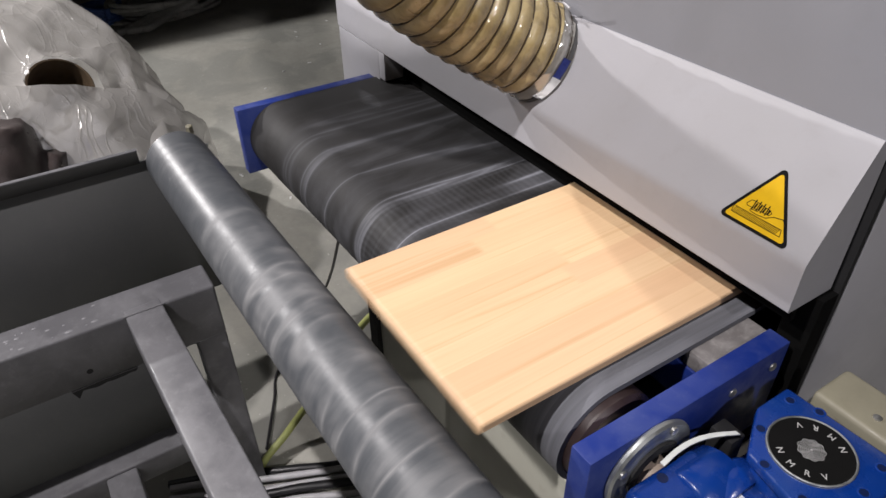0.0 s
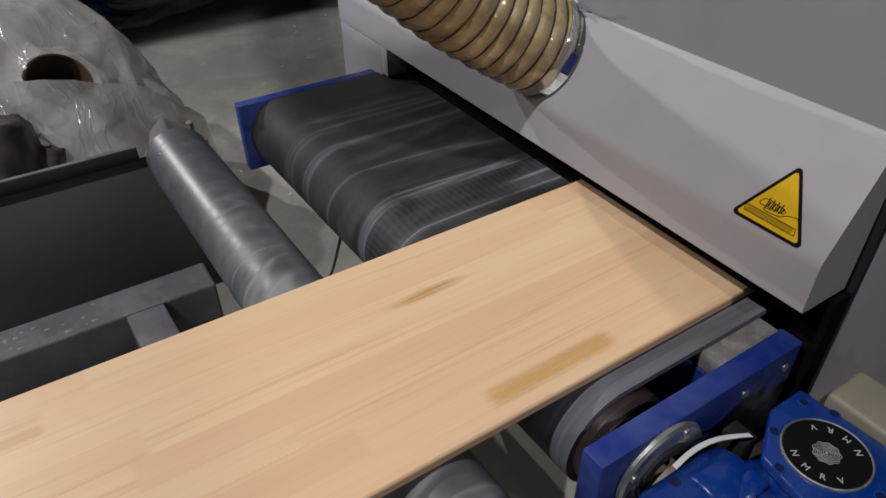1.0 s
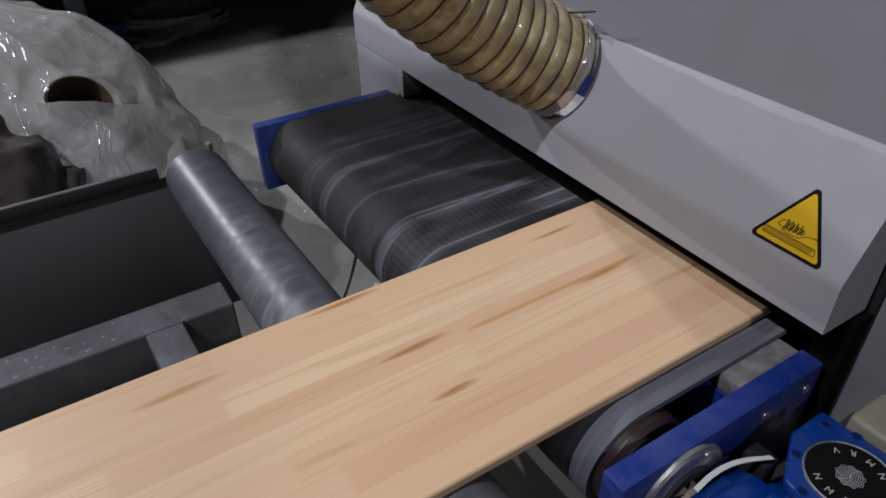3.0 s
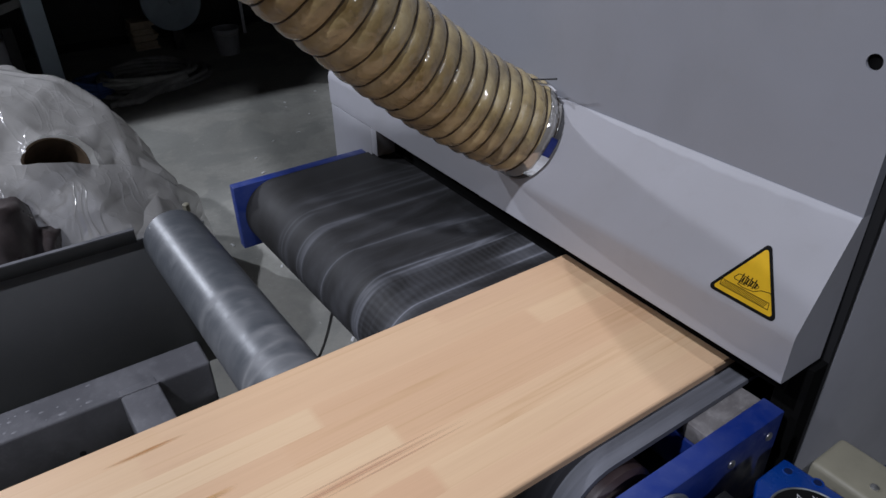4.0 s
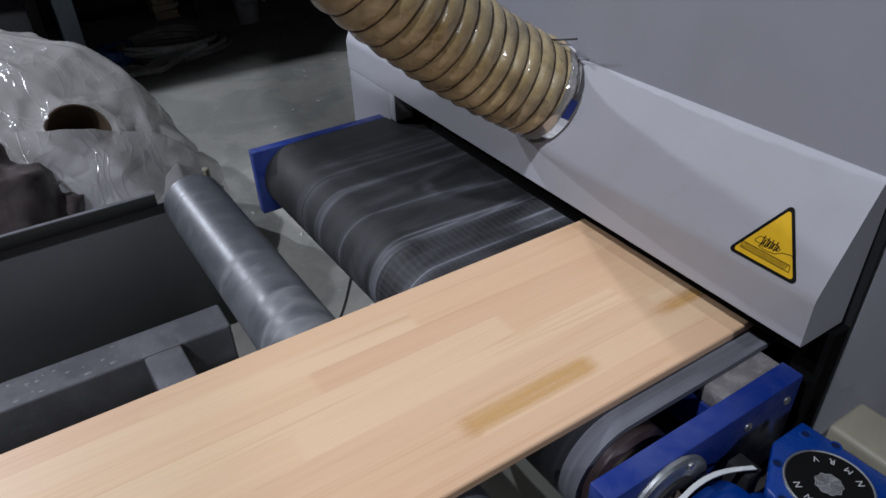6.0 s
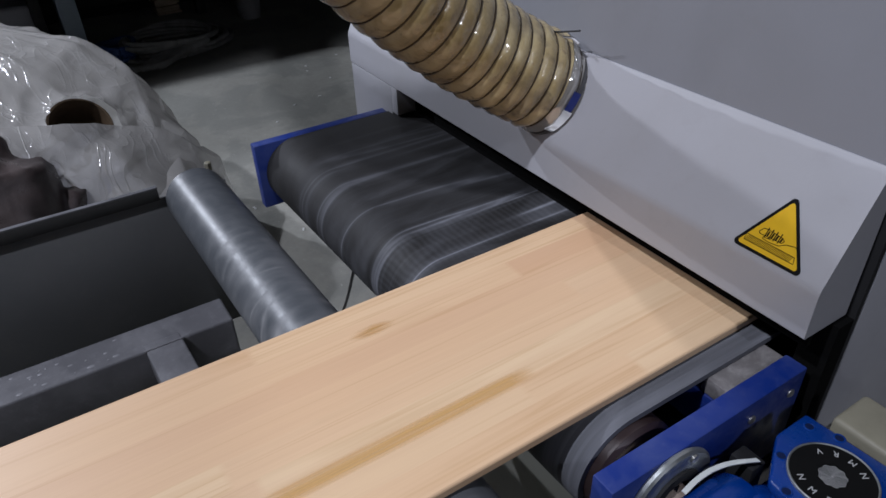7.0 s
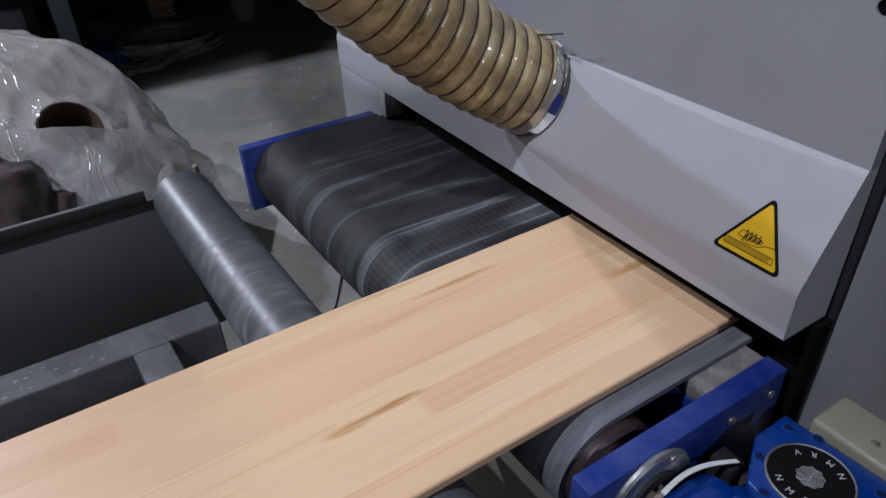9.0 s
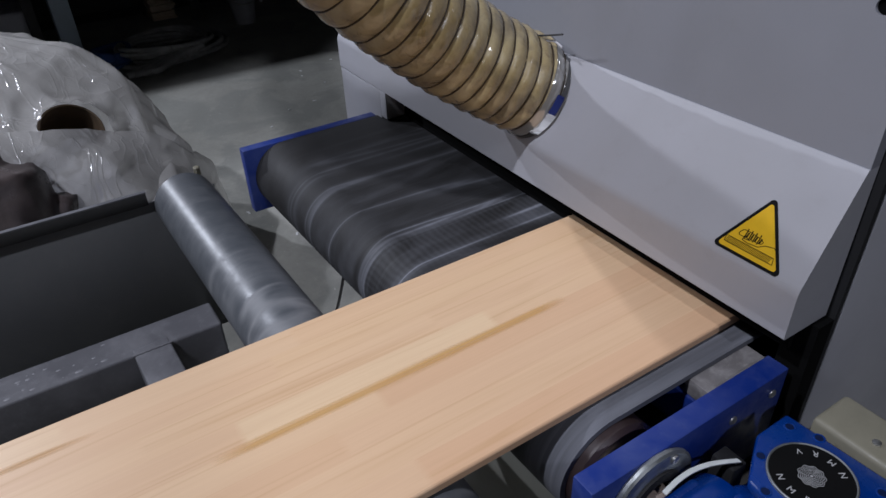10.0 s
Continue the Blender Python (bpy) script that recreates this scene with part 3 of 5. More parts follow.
# ---- the suction hose ----
def build_hose():
    hose = thing("suction_hose", "tan dusty ribbed suction hose fixed to the hood", "hose")
    line = spline([(-0.857, 0.006, 1.112), (-0.870, -0.040, 1.140), (-0.890, -0.110, 1.186), (-0.902, -0.180, 1.241), (-0.908, -0.250, 1.303), (-0.912, -0.325, 1.377),
                   (-0.924, -0.420, 1.474), (-0.95, -0.560, 1.625), (-1.02, -0.73, 1.80), (-1.20, -0.96, 2.06), (-1.60, -1.32, 2.60), (-2.0, -1.6, 3.4), (-2.05, -1.6, 5.2)], 40)
    # even steps
    pts, want = [line[0]], 0.0035
    for p in line:
        while (p - pts[-1]).length >= want:
            pts.append(pts[-1] + (p - pts[-1]).normalized() * want)
    cross = frames_along(pts)
    R, seg = 0.0775, 48
    pitch = lambda s: 0.0255 + 0.0105 * min(1.0, max(0.0, (s - 0.04) / 0.33))
    turns, total = [], 0.0
    for i in range(len(pts)):
        turns.append(total)
        total += want / pitch(i * want)

    def grow(bm, i0, i1, extra=0.0, step=1):
        rings = []
        for i in range(i0, i1, step):
            c, u, w = cross[i]
            ring = []
            for k in range(seg):
                a = 2 * math.pi * k / seg
                phase = (turns[i] - k / seg) % 1.0
                dent = 0.0014 + 0.0022 * max(0.0, 1 - i * want / 0.20)
                r = R + extra + 0.0072 * math.sin(math.pi * phase) ** 0.5 + 0.0012 * noise.noise(Vector((i * 0.05, math.cos(a) * 2, math.sin(a) * 2)))
                r += dent * noise.noise(Vector((turns[i] * 1.7, math.cos(a) * 4.5, math.sin(a) * 4.5))) * math.sin(math.pi * phase)
                ring.append(bm.verts.new(c + (u * math.cos(a) + w * math.sin(a)) * r))
            rings.append(ring)
        for p, q in zip(rings, rings[1:]):
            for k in range(seg):
                bm.faces.new((p[k], p[(k + 1) % seg], q[(k + 1) % seg], q[k]))
        return bm

    near = sum(1 for i in range(len(pts)) if i * want < 0.75)
    cuff = int(0.034 / want)
    part("film_tube", grow(bmesh.new(), cuff, near), HOSE, hose, "tan stained film wall", smooth=180)
    part("cuff", grow(bmesh.new(), 0, cuff + 1, 0.001), CUFF_FILM, hose, "clear film end of the hose", smooth=180)
    part("upper_tube", grow(bmesh.new(), near - 1, len(pts), 0.0, 3), HOSE, hose, smooth=180)
    # spiral wire in the grooves
    bm = bmesh.new()
    wire, i = [], 0
    n_turns = turns[near - 1]
    steps = int(n_turns * 40)
    j = 0
    for k in range(steps):
        t = k / 40
        while j < near - 2 and turns[j + 1] < t:
            j += 1
        c, u, w = cross[j]
        f = (t - turns[j]) / max(1e-6, turns[j + 1] - turns[j])
        c = c.lerp(cross[j + 1][0], f)
        a = 2 * math.pi * t
        wire.append(c + (u * math.cos(a) + w * math.sin(a)) * (R + 0.0024))
    sweep(bm, wire, 0.0017, 6)
    part("spiral_wire", bm, plain("dark_spiral_wire", (0.045, 0.028, 0.013), 0.5), hose, "dark brown spiral wire", smooth=180)
    # flange collar on the hood and the clamp
    c, d = Vector(pts[0]), (pts[3] - pts[0]).normalized()
    foot = c - d * 0.004
    part("collar", lathe(bmesh.new(), [(-0.05, 0.073), (0.020, 0.073), (0.020, 0.069), (-0.05, 0.069)], foot, foot + d, 48, True), STEEL, hose, "sheet steel port collar")
    part("clamp", lathe(bmesh.new(), [(0.006, 0.0855), (0.013, 0.0855), (0.013, 0.0835), (0.006, 0.0835)], foot, foot + d, 48, True), plain("grey_wire_clamp", (0.10, 0.10, 0.10), 0.35, 0.6), hose, "thin wire hose clamp")
    # sticker round the cuff, blue and white
    def sticker(name, material, a0, a1, s0, s1, label):
        bm = bmesh.new()
        grid = []
        for a in np.linspace(a0, a1, 9):
            row = []
            for s in (s0, s1):
                i = int(s / want)
                c, u, w = cross[i]
                row.append(bm.verts.new(c + (u * math.cos(a) + w * math.sin(a)) * (R + 0.0085)))
            grid.append(row)
        for p, q in zip(grid, grid[1:]):
            bm.faces.new((p[0], p[1], q[1], q[0]))
        bmesh.ops.solidify(bm, geom=bm.faces, thickness=0.0006)
        part(name, bm, material, hose, label, smooth=180)

    c, u, w = cross[4]
    aim = Vector((0.75, -0.45, 0.15))
    a = math.atan2(aim.dot(w), aim.dot(u))
    down = Vector((0.45, -0.55, -0.70))
    b = math.atan2(down.dot(w), down.dot(u))
    if b - a > math.pi:
        b -= 2 * math.pi
    if b - a < -math.pi:
        b += 2 * math.pi
    sticker("blue_sticker", INK_BLUE, a - (b - a) * 0.20, a + (b - a) * 0.20, 0.004, 0.018, "blue printed sticker")
    sticker("white_sticker", PAPER, a + (b - a) * 0.20, a + (b - a) * 0.82, 0.003, 0.018, "torn white sticker")
    # loose wire tail of the clamp
    tail = spline([(-0.915, 0.000, 1.192), (-0.880, -0.008, 1.203), (-0.835, -0.012, 1.214), (-0.790, -0.010, 1.226)], 8)
    part("wire_tail", sweep(bmesh.new(), tail, 0.0016, 6), CABLE_BLACK, hose, "loose black wire end")
    tail = spline([(-0.842, -0.006, 1.203), (-0.815, -0.004, 1.208), (-0.796, -0.004, 1.203)], 6)
    part("wire_tail", sweep(bmesh.new(), tail, 0.002, 6), CABLE_GREY, hose, "grey tie end")


build_hose()

# ---- the outfeed conveyor ----
AXIS_Y, AXIS_Z, DRUM_R = -0.255, 0.8200, 0.0705
BELT_R, BACK_Y = 0.0800, 1.70
BELT_X0, BELT_X1 = -1.386, -0.381
SKEW = 1.6  # degrees by which the outfeed rollers are out of square with the slot
conveyor = thing("belt_conveyor", "outfeed belt conveyor with blue side plates and a dusty black belt", "conveyor")


def skewed(pivot_x, pivot_y):
    """Turns a roller a little about an upright line."""
    return Matrix.Translation((pivot_x, pivot_y, 0)) @ pose(0, 0, 0, 0, 0, SKEW) @ Matrix.Translation((-pivot_x, -pivot_y, 0))


def belt_point(s, lift=0.0):
    """Place and turn on the belt's outside, s metres along it from the back of the top run towards the front."""
    top = BACK_Y - AXIS_Y
    half = math.pi * BELT_R
    s %= 2 * top + 2 * half
    r = BELT_R + lift
    if s < top:
        return BACK_Y - s, AXIS_Z + r, 0.0
    if s < top + half:
        a = (s - top) / BELT_R
        return AXIS_Y - r * math.sin(a), AXIS_Z + r * math.cos(a), a
    if s < 2 * top + half:
        return AXIS_Y + (s - top - half), AXIS_Z - r, math.pi
    a = math.pi + (s - 2 * top - half) / BELT_R
    return BACK_Y - r * math.sin(a), AXIS_Z + r * math.cos(a), a


def build_conveyor():
    top, half = BACK_Y - AXIS_Y, math.pi * BELT_R
    loop = [top * k / 30 for k in range(30)] + [top + half * k / 28 for k in range(28)] + [top + half + top * k / 12 for k in range(12)] + [2 * top + half + half * k / 20 for k in range(20)]
    bm = bmesh.new()
    uv = bm.loops.layers.uv.new("UVMap")
    xs = [BELT_X0 + (BELT_X1 - BELT_X0) * k / 24 for k in range(25)]
    outer = [[bm.verts.new((x, belt_point(s)[0] + math.tan(radians(SKEW)) * (x - BELT_X1), belt_point(s)[1])) for x in xs] for s in loop]
    inner = [[bm.verts.new((x, belt_point(s, -0.009)[0] + math.tan(radians(SKEW)) * (x - BELT_X1), belt_point(s, -0.009)[1])) for x in (xs[0], xs[-1])] for s in loop]
    n = len(loop)
    total = 2 * top + 2 * half
    for i in range(n):
        j = (i + 1) % n
        s0, s1 = loop[i], loop[j] if j else total
        for k in range(len(xs) - 1):
            f = bm.faces.new((outer[i][k], outer[i][k + 1], outer[j][k + 1], outer[j][k]))
            for l, c in zip(f.loops, ((xs[k], s0), (xs[k + 1], s0), (xs[k + 1], s1), (xs[k], s1))):
                l[uv].uv = c
        for a, b, c, d, u in ((outer[i][0], inner[i][0], inner[j][0], outer[j][0], xs[0]), (outer[i][-1], inner[i][1], inner[j][1], outer[j][-1], xs[-1])):
            f = bm.faces.new((a, b, c, d))
            for l, v in zip(f.loops, (s0, s0, s1, s1)):
                l[uv].uv = (u, v)
        f = bm.faces.new((inner[i][0], inner[i][1], inner[j][1], inner[j][0]))
        for l, c in zip(f.loops, ((xs[0], s0), (xs[-1], s0), (xs[-1], s1), (xs[0], s1))):
            l[uv].uv = c
    part("belt", bm, BELT, conveyor, "dusty black conveyor belt with pale streaks", smooth=60)
    drum = part("drum", lathe(bmesh.new(), [(0, 0.03), (0, DRUM_R - 0.006), (0.006, DRUM_R - 0.0005), (1.014, DRUM_R - 0.0005), (1.020, DRUM_R - 0.006), (1.020, DRUM_R - 0.016), (1.012, 0.03)], (-1.385, 0, 0), (0, 0, 0), 48), DRUM, conveyor, "dark brown rubber drum")
    part("shaft", lathe(bmesh.new(), [(0, 0.018), (0, 0.026), (0.045, 0.026), (0.100, 0.026), (0.104, 0.023), (0.104, 0.004)], (-0.385, 0, 0), (0, 0, 0), 32), RUST, drum, "dull brown shaft end")
    drum.matrix_basis = skewed(BELT_X1, AXIS_Y) @ pose(0, AXIS_Y, AXIS_Z)
    # near side plate with bolts
    plate = part("side_plate", box(bmesh.new(), -0.348, -0.316, -0.351, -0.004, 0.742, 0.899, 0.0025), BLUE, conveyor, "blue painted steel side plate")
    for y, z in ((-0.108, 0.866), (-0.030, 0.868)):
        part("bolt", lathe(bmesh.new(), [(0, 0.0065), (0.002, 0.0065), (0.0035, 0.0045), (0.0035, 0.0001)], (-0.316, y, z), (0, y, z), 16), SCREW, plate, "zinc bolt head")
    plate = part("side_plate", box(bmesh.new(), -1.416, -1.390, -0.378, -0.0465, 0.744, 0.899, 0.0025), BLUE, conveyor, "blue painted steel side plate")
    # cross beam and the dusty steel block on it
    part("cross_beam", box(bmesh.new(), -1.390, -0.3485, -0.120, 0.03, 0.80, 0.862, 0.004), BLUE, conveyor, "blue cross beam")
    part("slide_block", box(bmesh.new(), -0.389, -0.3485, -0.118, 0.0, 0.862, 0.890, 0.004), DUSTY_STEEL, conveyor, "dust-covered steel block")
    # bearing flange round the shaft
    fz = AXIS_Z + 0.016
    flange = part("bearing_flange", lathe(bmesh.new(), [(0, 0.036), (0, 0.064), (0.003, 0.067), (0.007, 0.067), (0.010, 0.064), (0.010, 0.052), (0.0115, 0.050), (0.0115, 0.041), (0.004, 0.038)], (-0.3155, AXIS_Y, fz), (0, AXIS_Y, fz), 48, True), STEEL, conveyor, "bright galvanised bearing flange")
    part("bearing_seal", lathe(bmesh.new(), [(0.006, 0.0275), (0.006, 0.042), (0.015, 0.042), (0.015, 0.0275)], (-0.3155, AXIS_Y, fz), (0, AXIS_Y, fz), 40, True), BLACK, flange, "black bearing seal")
    for k in range(4):
        a = radians(25 + 90 * k)
        y, z = AXIS_Y + math.sin(a) * 0.057, fz + math.cos(a) * 0.057
        part("bolt", lathe(bmesh.new(), [(0, 0.006), (0.003, 0.006), (0.0045, 0.004), (0.0045, 0.0001)], (-0.3058, y, z), (0, y, z), 12), SCREW, flange)
    part("leg", box(bmesh.new(), -0.985, -0.950, -0.300, -0.260, 0.0, 0.735, 0.002), BLACK, conveyor, "black square leg")
    part("leg", box(bmesh.new(), -1.405, -1.395, 0.03, 0.055, 0.0, 0.80, 0.002), BLACK, conveyor, "black square leg")
    part("sheet_panel", box(bmesh.new(), -0.948, -0.690, -0.292, -0.282, 0.02, 0.72, 0.0015), BASE_PANEL, conveyor, "beige-grey sheet panel")
    part("sheet_panel", box(bmesh.new(), -0.686, -0.330, -0.296, -0.286, 0.02, 0.728, 0.0015), BASE_PANEL, conveyor, "beige-grey sheet panel")
    return drum


drum = build_conveyor()


# ---- the gear unit beside the conveyor ----
def build_gear():
    g = thing("worm_gear_unit", "bright blue double worm gearbox with a round black cover plate", "gearbox")
    cx, cy, zt = -0.200, -0.130, 0.893
    # upper gearbox: chamfered plate with waist and lugs
    outline = [(-0.273, -0.069), (-0.273, -0.126), (-0.236, -0.190), (-0.158, -0.205), (-0.127, -0.186), (-0.122, -0.092), (-0.150, -0.062)]
    bm = prism(bmesh.new(), outline, lambda u, v, h: (u, v, zt - 0.016 + 0.016 * h))
    bmesh.ops.bevel(bm, geom=[e for e in bm.edges], offset=0.004, segments=2, affect="EDGES", profile=0.5)
    body = part("housing", bm, GEAR_BLUE, g, "bright blue cast housing", smooth=50)
    inner = [(cx + (u - cx) * 0.86, cy + (v - cy) * 0.86) for u, v in outline]
    bm = prism(bmesh.new(), inner, lambda u, v, h: (u, v, zt - 0.10 + 0.085 * h))
    bmesh.ops.bevel(bm, geom=[e for e in bm.edges], offset=0.006, segments=2, affect="EDGES", profile=0.5)
    part("waist", bm, GEAR_BLUE, g, smooth=50)
    bm = prism(bmesh.new(), outline, lambda u, v, h: (u, v, zt - 0.118 + 0.018 * h))
    bmesh.ops.bevel(bm, geom=[e for e in bm.edges], offset=0.004, segments=2, affect="EDGES", profile=0.5)
    part("housing", bm, GEAR_BLUE, g, smooth=50)
    # no hole is cut: a flat dark disc gives the shade inside it
    hole = lambda x, y, r, z: lathe(bmesh.new(), [(0, r * 0.75), (0.0003, r), (0.0009, r), (0.0009, 0.0001)], (x, y, z - 0.0004), (x, y, 5), 18)
    for x, y in ((-0.258, -0.085), (-0.228, -0.072), (-0.250, -0.150), (-0.168, -0.190), (-0.138, -0.130), (-0.145, -0.085), (-0.217, -0.187)):
        part("bolt_hole", hole(x, y, 0.0048, zt), NAVY, body, "dark disc for the shade in a threaded hole")
        part("hole_rim", lathe(bmesh.new(), [(0, 0.0046), (0.0009, 0.0052), (0.0009, 0.0060), (0, 0.0076)], (x, y, zt - 0.0002), (x, y, 5), 18), GEAR_BLUE, body, smooth=60)
    disc = part("cover_plate", lathe(bmesh.new(), [(0, 0.0450), (0.0025, 0.0450), (0.0025, 0.0001)], (cx, cy, zt), (cx, cy, 5), 64), INK, g, "round black cover plate with white lettering")
    part("rim", lathe(bmesh.new(), [(0, 0.0450), (0, 0.0475), (0.0030, 0.0475), (0.0036, 0.0463), (0.0030, 0.0450)], (cx, cy, zt), (cx, cy, 5), 64, True), STEEL, disc, "bright metal rim")
    # wavy rosette
    bm = bmesh.new()
    for k in range(6):
        r = 0.0035 + 0.0021 * k
        line = []
        for i in range(73):
            a = 2 * math.pi * i / 72
            q = r * (1 + 0.07 * math.sin(9 * a + k * 0.45))
            line.append(Vector((cx + math.cos(a) * q, cy + math.sin(a) * q, zt + 0.0026)))
        sweep(bm, line, 0.00034, 4)
    part("rosette", bm, WHITE_INK, disc, "white wavy rosette")
    part("rosette_hub", lathe(bmesh.new(), [(0, 0.0016), (0.0005, 0.0016), (0.0005, 0.0001)], (cx, cy, zt + 0.0025), (cx, cy, 5), 12), WHITE_INK, disc)

    def letter(ch, ang):
        curve = bpy.data.curves.new("letter", "FONT")
        curve.body, curve.size, curve.align_x, curve.align_y, curve.extrude = ch, 0.0108, "CENTER", "CENTER", 0.0002
        tmp = bpy.data.objects.new("letter", curve)
        scene.collection.objects.link(tmp)
        bpy.context.view_layer.update()
        mesh = bpy.data.meshes.new_from_object(tmp.evaluated_get(bpy.context.evaluated_depsgraph_get()))
        bpy.data.objects.remove(tmp)
        mesh.materials.clear()
        mesh.materials.append(WHITE_INK)
        ob = new("letter", mesh)
        ob.parent = disc
        a = radians(ang)
        ob.matrix_basis = pose(cx + math.cos(a) * 0.0350, cy + math.sin(a) * 0.0350, zt + 0.0027, 0, 0, ang + 90)

    for word, start in (("NMRV", ANG0), ("NMRV", ANG0 + 180)):
        for k, ch in enumerate(word):
            letter(ch, start + k * 30)
    # lower gearbox driving the drum shaft
    low = part("drive_housing", box(bmesh.new(), -0.292, -0.238, -0.318, -0.205, 0.715, 0.858, 0.010, 3), GEAR_BLUE, g, "bright blue cast drive housing", smooth=50)
    part("bolt_hole", hole(-0.279, -0.270, 0.0065, 0.858), NAVY, low, "dark disc for the shade in a threaded hole")
    part("boss", lathe(bmesh.new(), [(0, 0.030), (0, 0.040), (0.004, 0.044), (0.065, 0.044), (0.070, 0.040), (0.070, 0.001)], (-0.256, -0.255, 0.820), (-0.256, 5, 0.820), 40), GEAR_BLUE, g, "blue cast boss", smooth=50)
    part("boss", lathe(bmesh.new(), [(0, 0.028), (0.0, 0.047), (0.006, 0.052), (0.030, 0.052), (0.036, 0.047), (0.036, 0.001)], (-0.255, -0.196, 0.810), (0, -0.196, 0.810), 40), GEAR_BLUE, g, smooth=50)
    part("bridge", box(bmesh.new(), -0.262, -0.150, -0.245, -0.165, 0.760, 0.848, 0.014, 3), GEAR_BLUE, g, smooth=50)
    part("lug", lathe(bmesh.new(), [(0, 0.018), (0.018, 0.018), (0.022, 0.015), (0.022, 0.008), (0.012, 0.007), (0.012, 0.0001)], (-0.197, -0.222, 0.838), (-0.197, -0.222, 5), 24), GEAR_BLUE, g, smooth=50)
    part("lug", lathe(bmesh.new(), [(0, 0.012), (0.014, 0.012), (0.017, 0.009), (0.017, 0.0001)], (-0.170, -0.214, 0.850), (-0.170, -0.214, 5), 24), GEAR_BLUE, g, smooth=50)
    label = part("label", box(bmesh.new(), -0.244, -0.212, -0.240, -0.206, 0.8485, 0.8490), PAPER, g, "white paper label with unreadable print")
    for k in range(3):
        part("print_bar", box(bmesh.new(), -0.241, -0.222 - 0.003 * k, -0.236 + 0.007 * k, -0.233 + 0.007 * k, 0.8490, 0.8492), plain("grey_print", (0.25, 0.25, 0.26), 0.6), label)
    part("print_bar", box(bmesh.new(), -0.232, -0.222, -0.216, -0.209, 0.8490, 0.8493), plain("grey_blot", (0.22, 0.22, 0.23), 0.6), label)
    # pale strap across the drive
    strap = spline([(-0.291, -0.258, 0.860), (-0.293, -0.232, 0.864), (-0.292, -0.205, 0.864), (-0.286, -0.178, 0.862), (-0.274, -0.146, 0.857)], 10)
    bm = bmesh.new()
    rows = [[bm.verts.new(p + Vector((dx, 0, dz))) for dx, dz in ((-0.0032, 0.0008), (0.0032, 0.0008), (0.0032, -0.0008), (-0.0032, -0.0008))] for p in strap]
    for p, q in zip(rows, rows[1:]):
        for i in range(4):
            bm.faces.new((p[i], p[(i + 1) % 4], q[(i + 1) % 4], q[i]))
    bm.faces.new(rows[0])
    bm.faces.new(rows[-1])
    part("strap", bm, CLEAR_TIE, g, "pale nylon strap")
    part("bracket", box(bmesh.new(), -0.303, -0.270, -0.158, -0.132, 0.800, 0.848, 0.003), BLACK, g, "dark steel bracket")
    # motor with its terminal box
    part("motor_barrel", lathe(bmesh.new(), [(0, 0.03), (0, 0.045), (0.16, 0.045), (0.165, 0.040), (0.165, 0.001)], (-0.190, -0.062, 0.785), (-0.190, 5, 0.785), 32), GEAR_BLUE, g, smooth=50)
    tb = box(bmesh.new(), -0.2485, -0.120, -0.058, 0.012, 0.846, 0.902, 0.007, 3)
    tb = part("terminal_box", tb, BEIGE, g, "beige plastic terminal box", smooth=50)
    part("screw", lathe(bmesh.new(), [(0, 0.005), (0.0015, 0.005), (0.0025, 0.003), (0.0025, 0.0001)], (-0.184, -0.034, 0.902), (-0.184, -0.034, 5), 14), SCREW, tb)
    part("foot_bracket", box(bmesh.new(), -0.3175, -0.140, -0.23, 0.03, 0.700, 0.716, 0.002), DARK_STEEL, g)


ANG0 = 237
build_gear()


# ---- the roller stand ----
ROLL_R, ROLL_Y, ROLL_Z = 0.0630, -0.510, 0.8365
stand = thing("roller_stand", "grey welded steel roller stand with a long grey pipe roller", "roller stand")


def bmesh_turned(bm, x, y, degrees):
    bmesh.ops.rotate(bm, verts=bm.verts, cent=(x, y, 0), matrix=Matrix.Rotation(radians(degrees), 3, "Z"))
    return bm


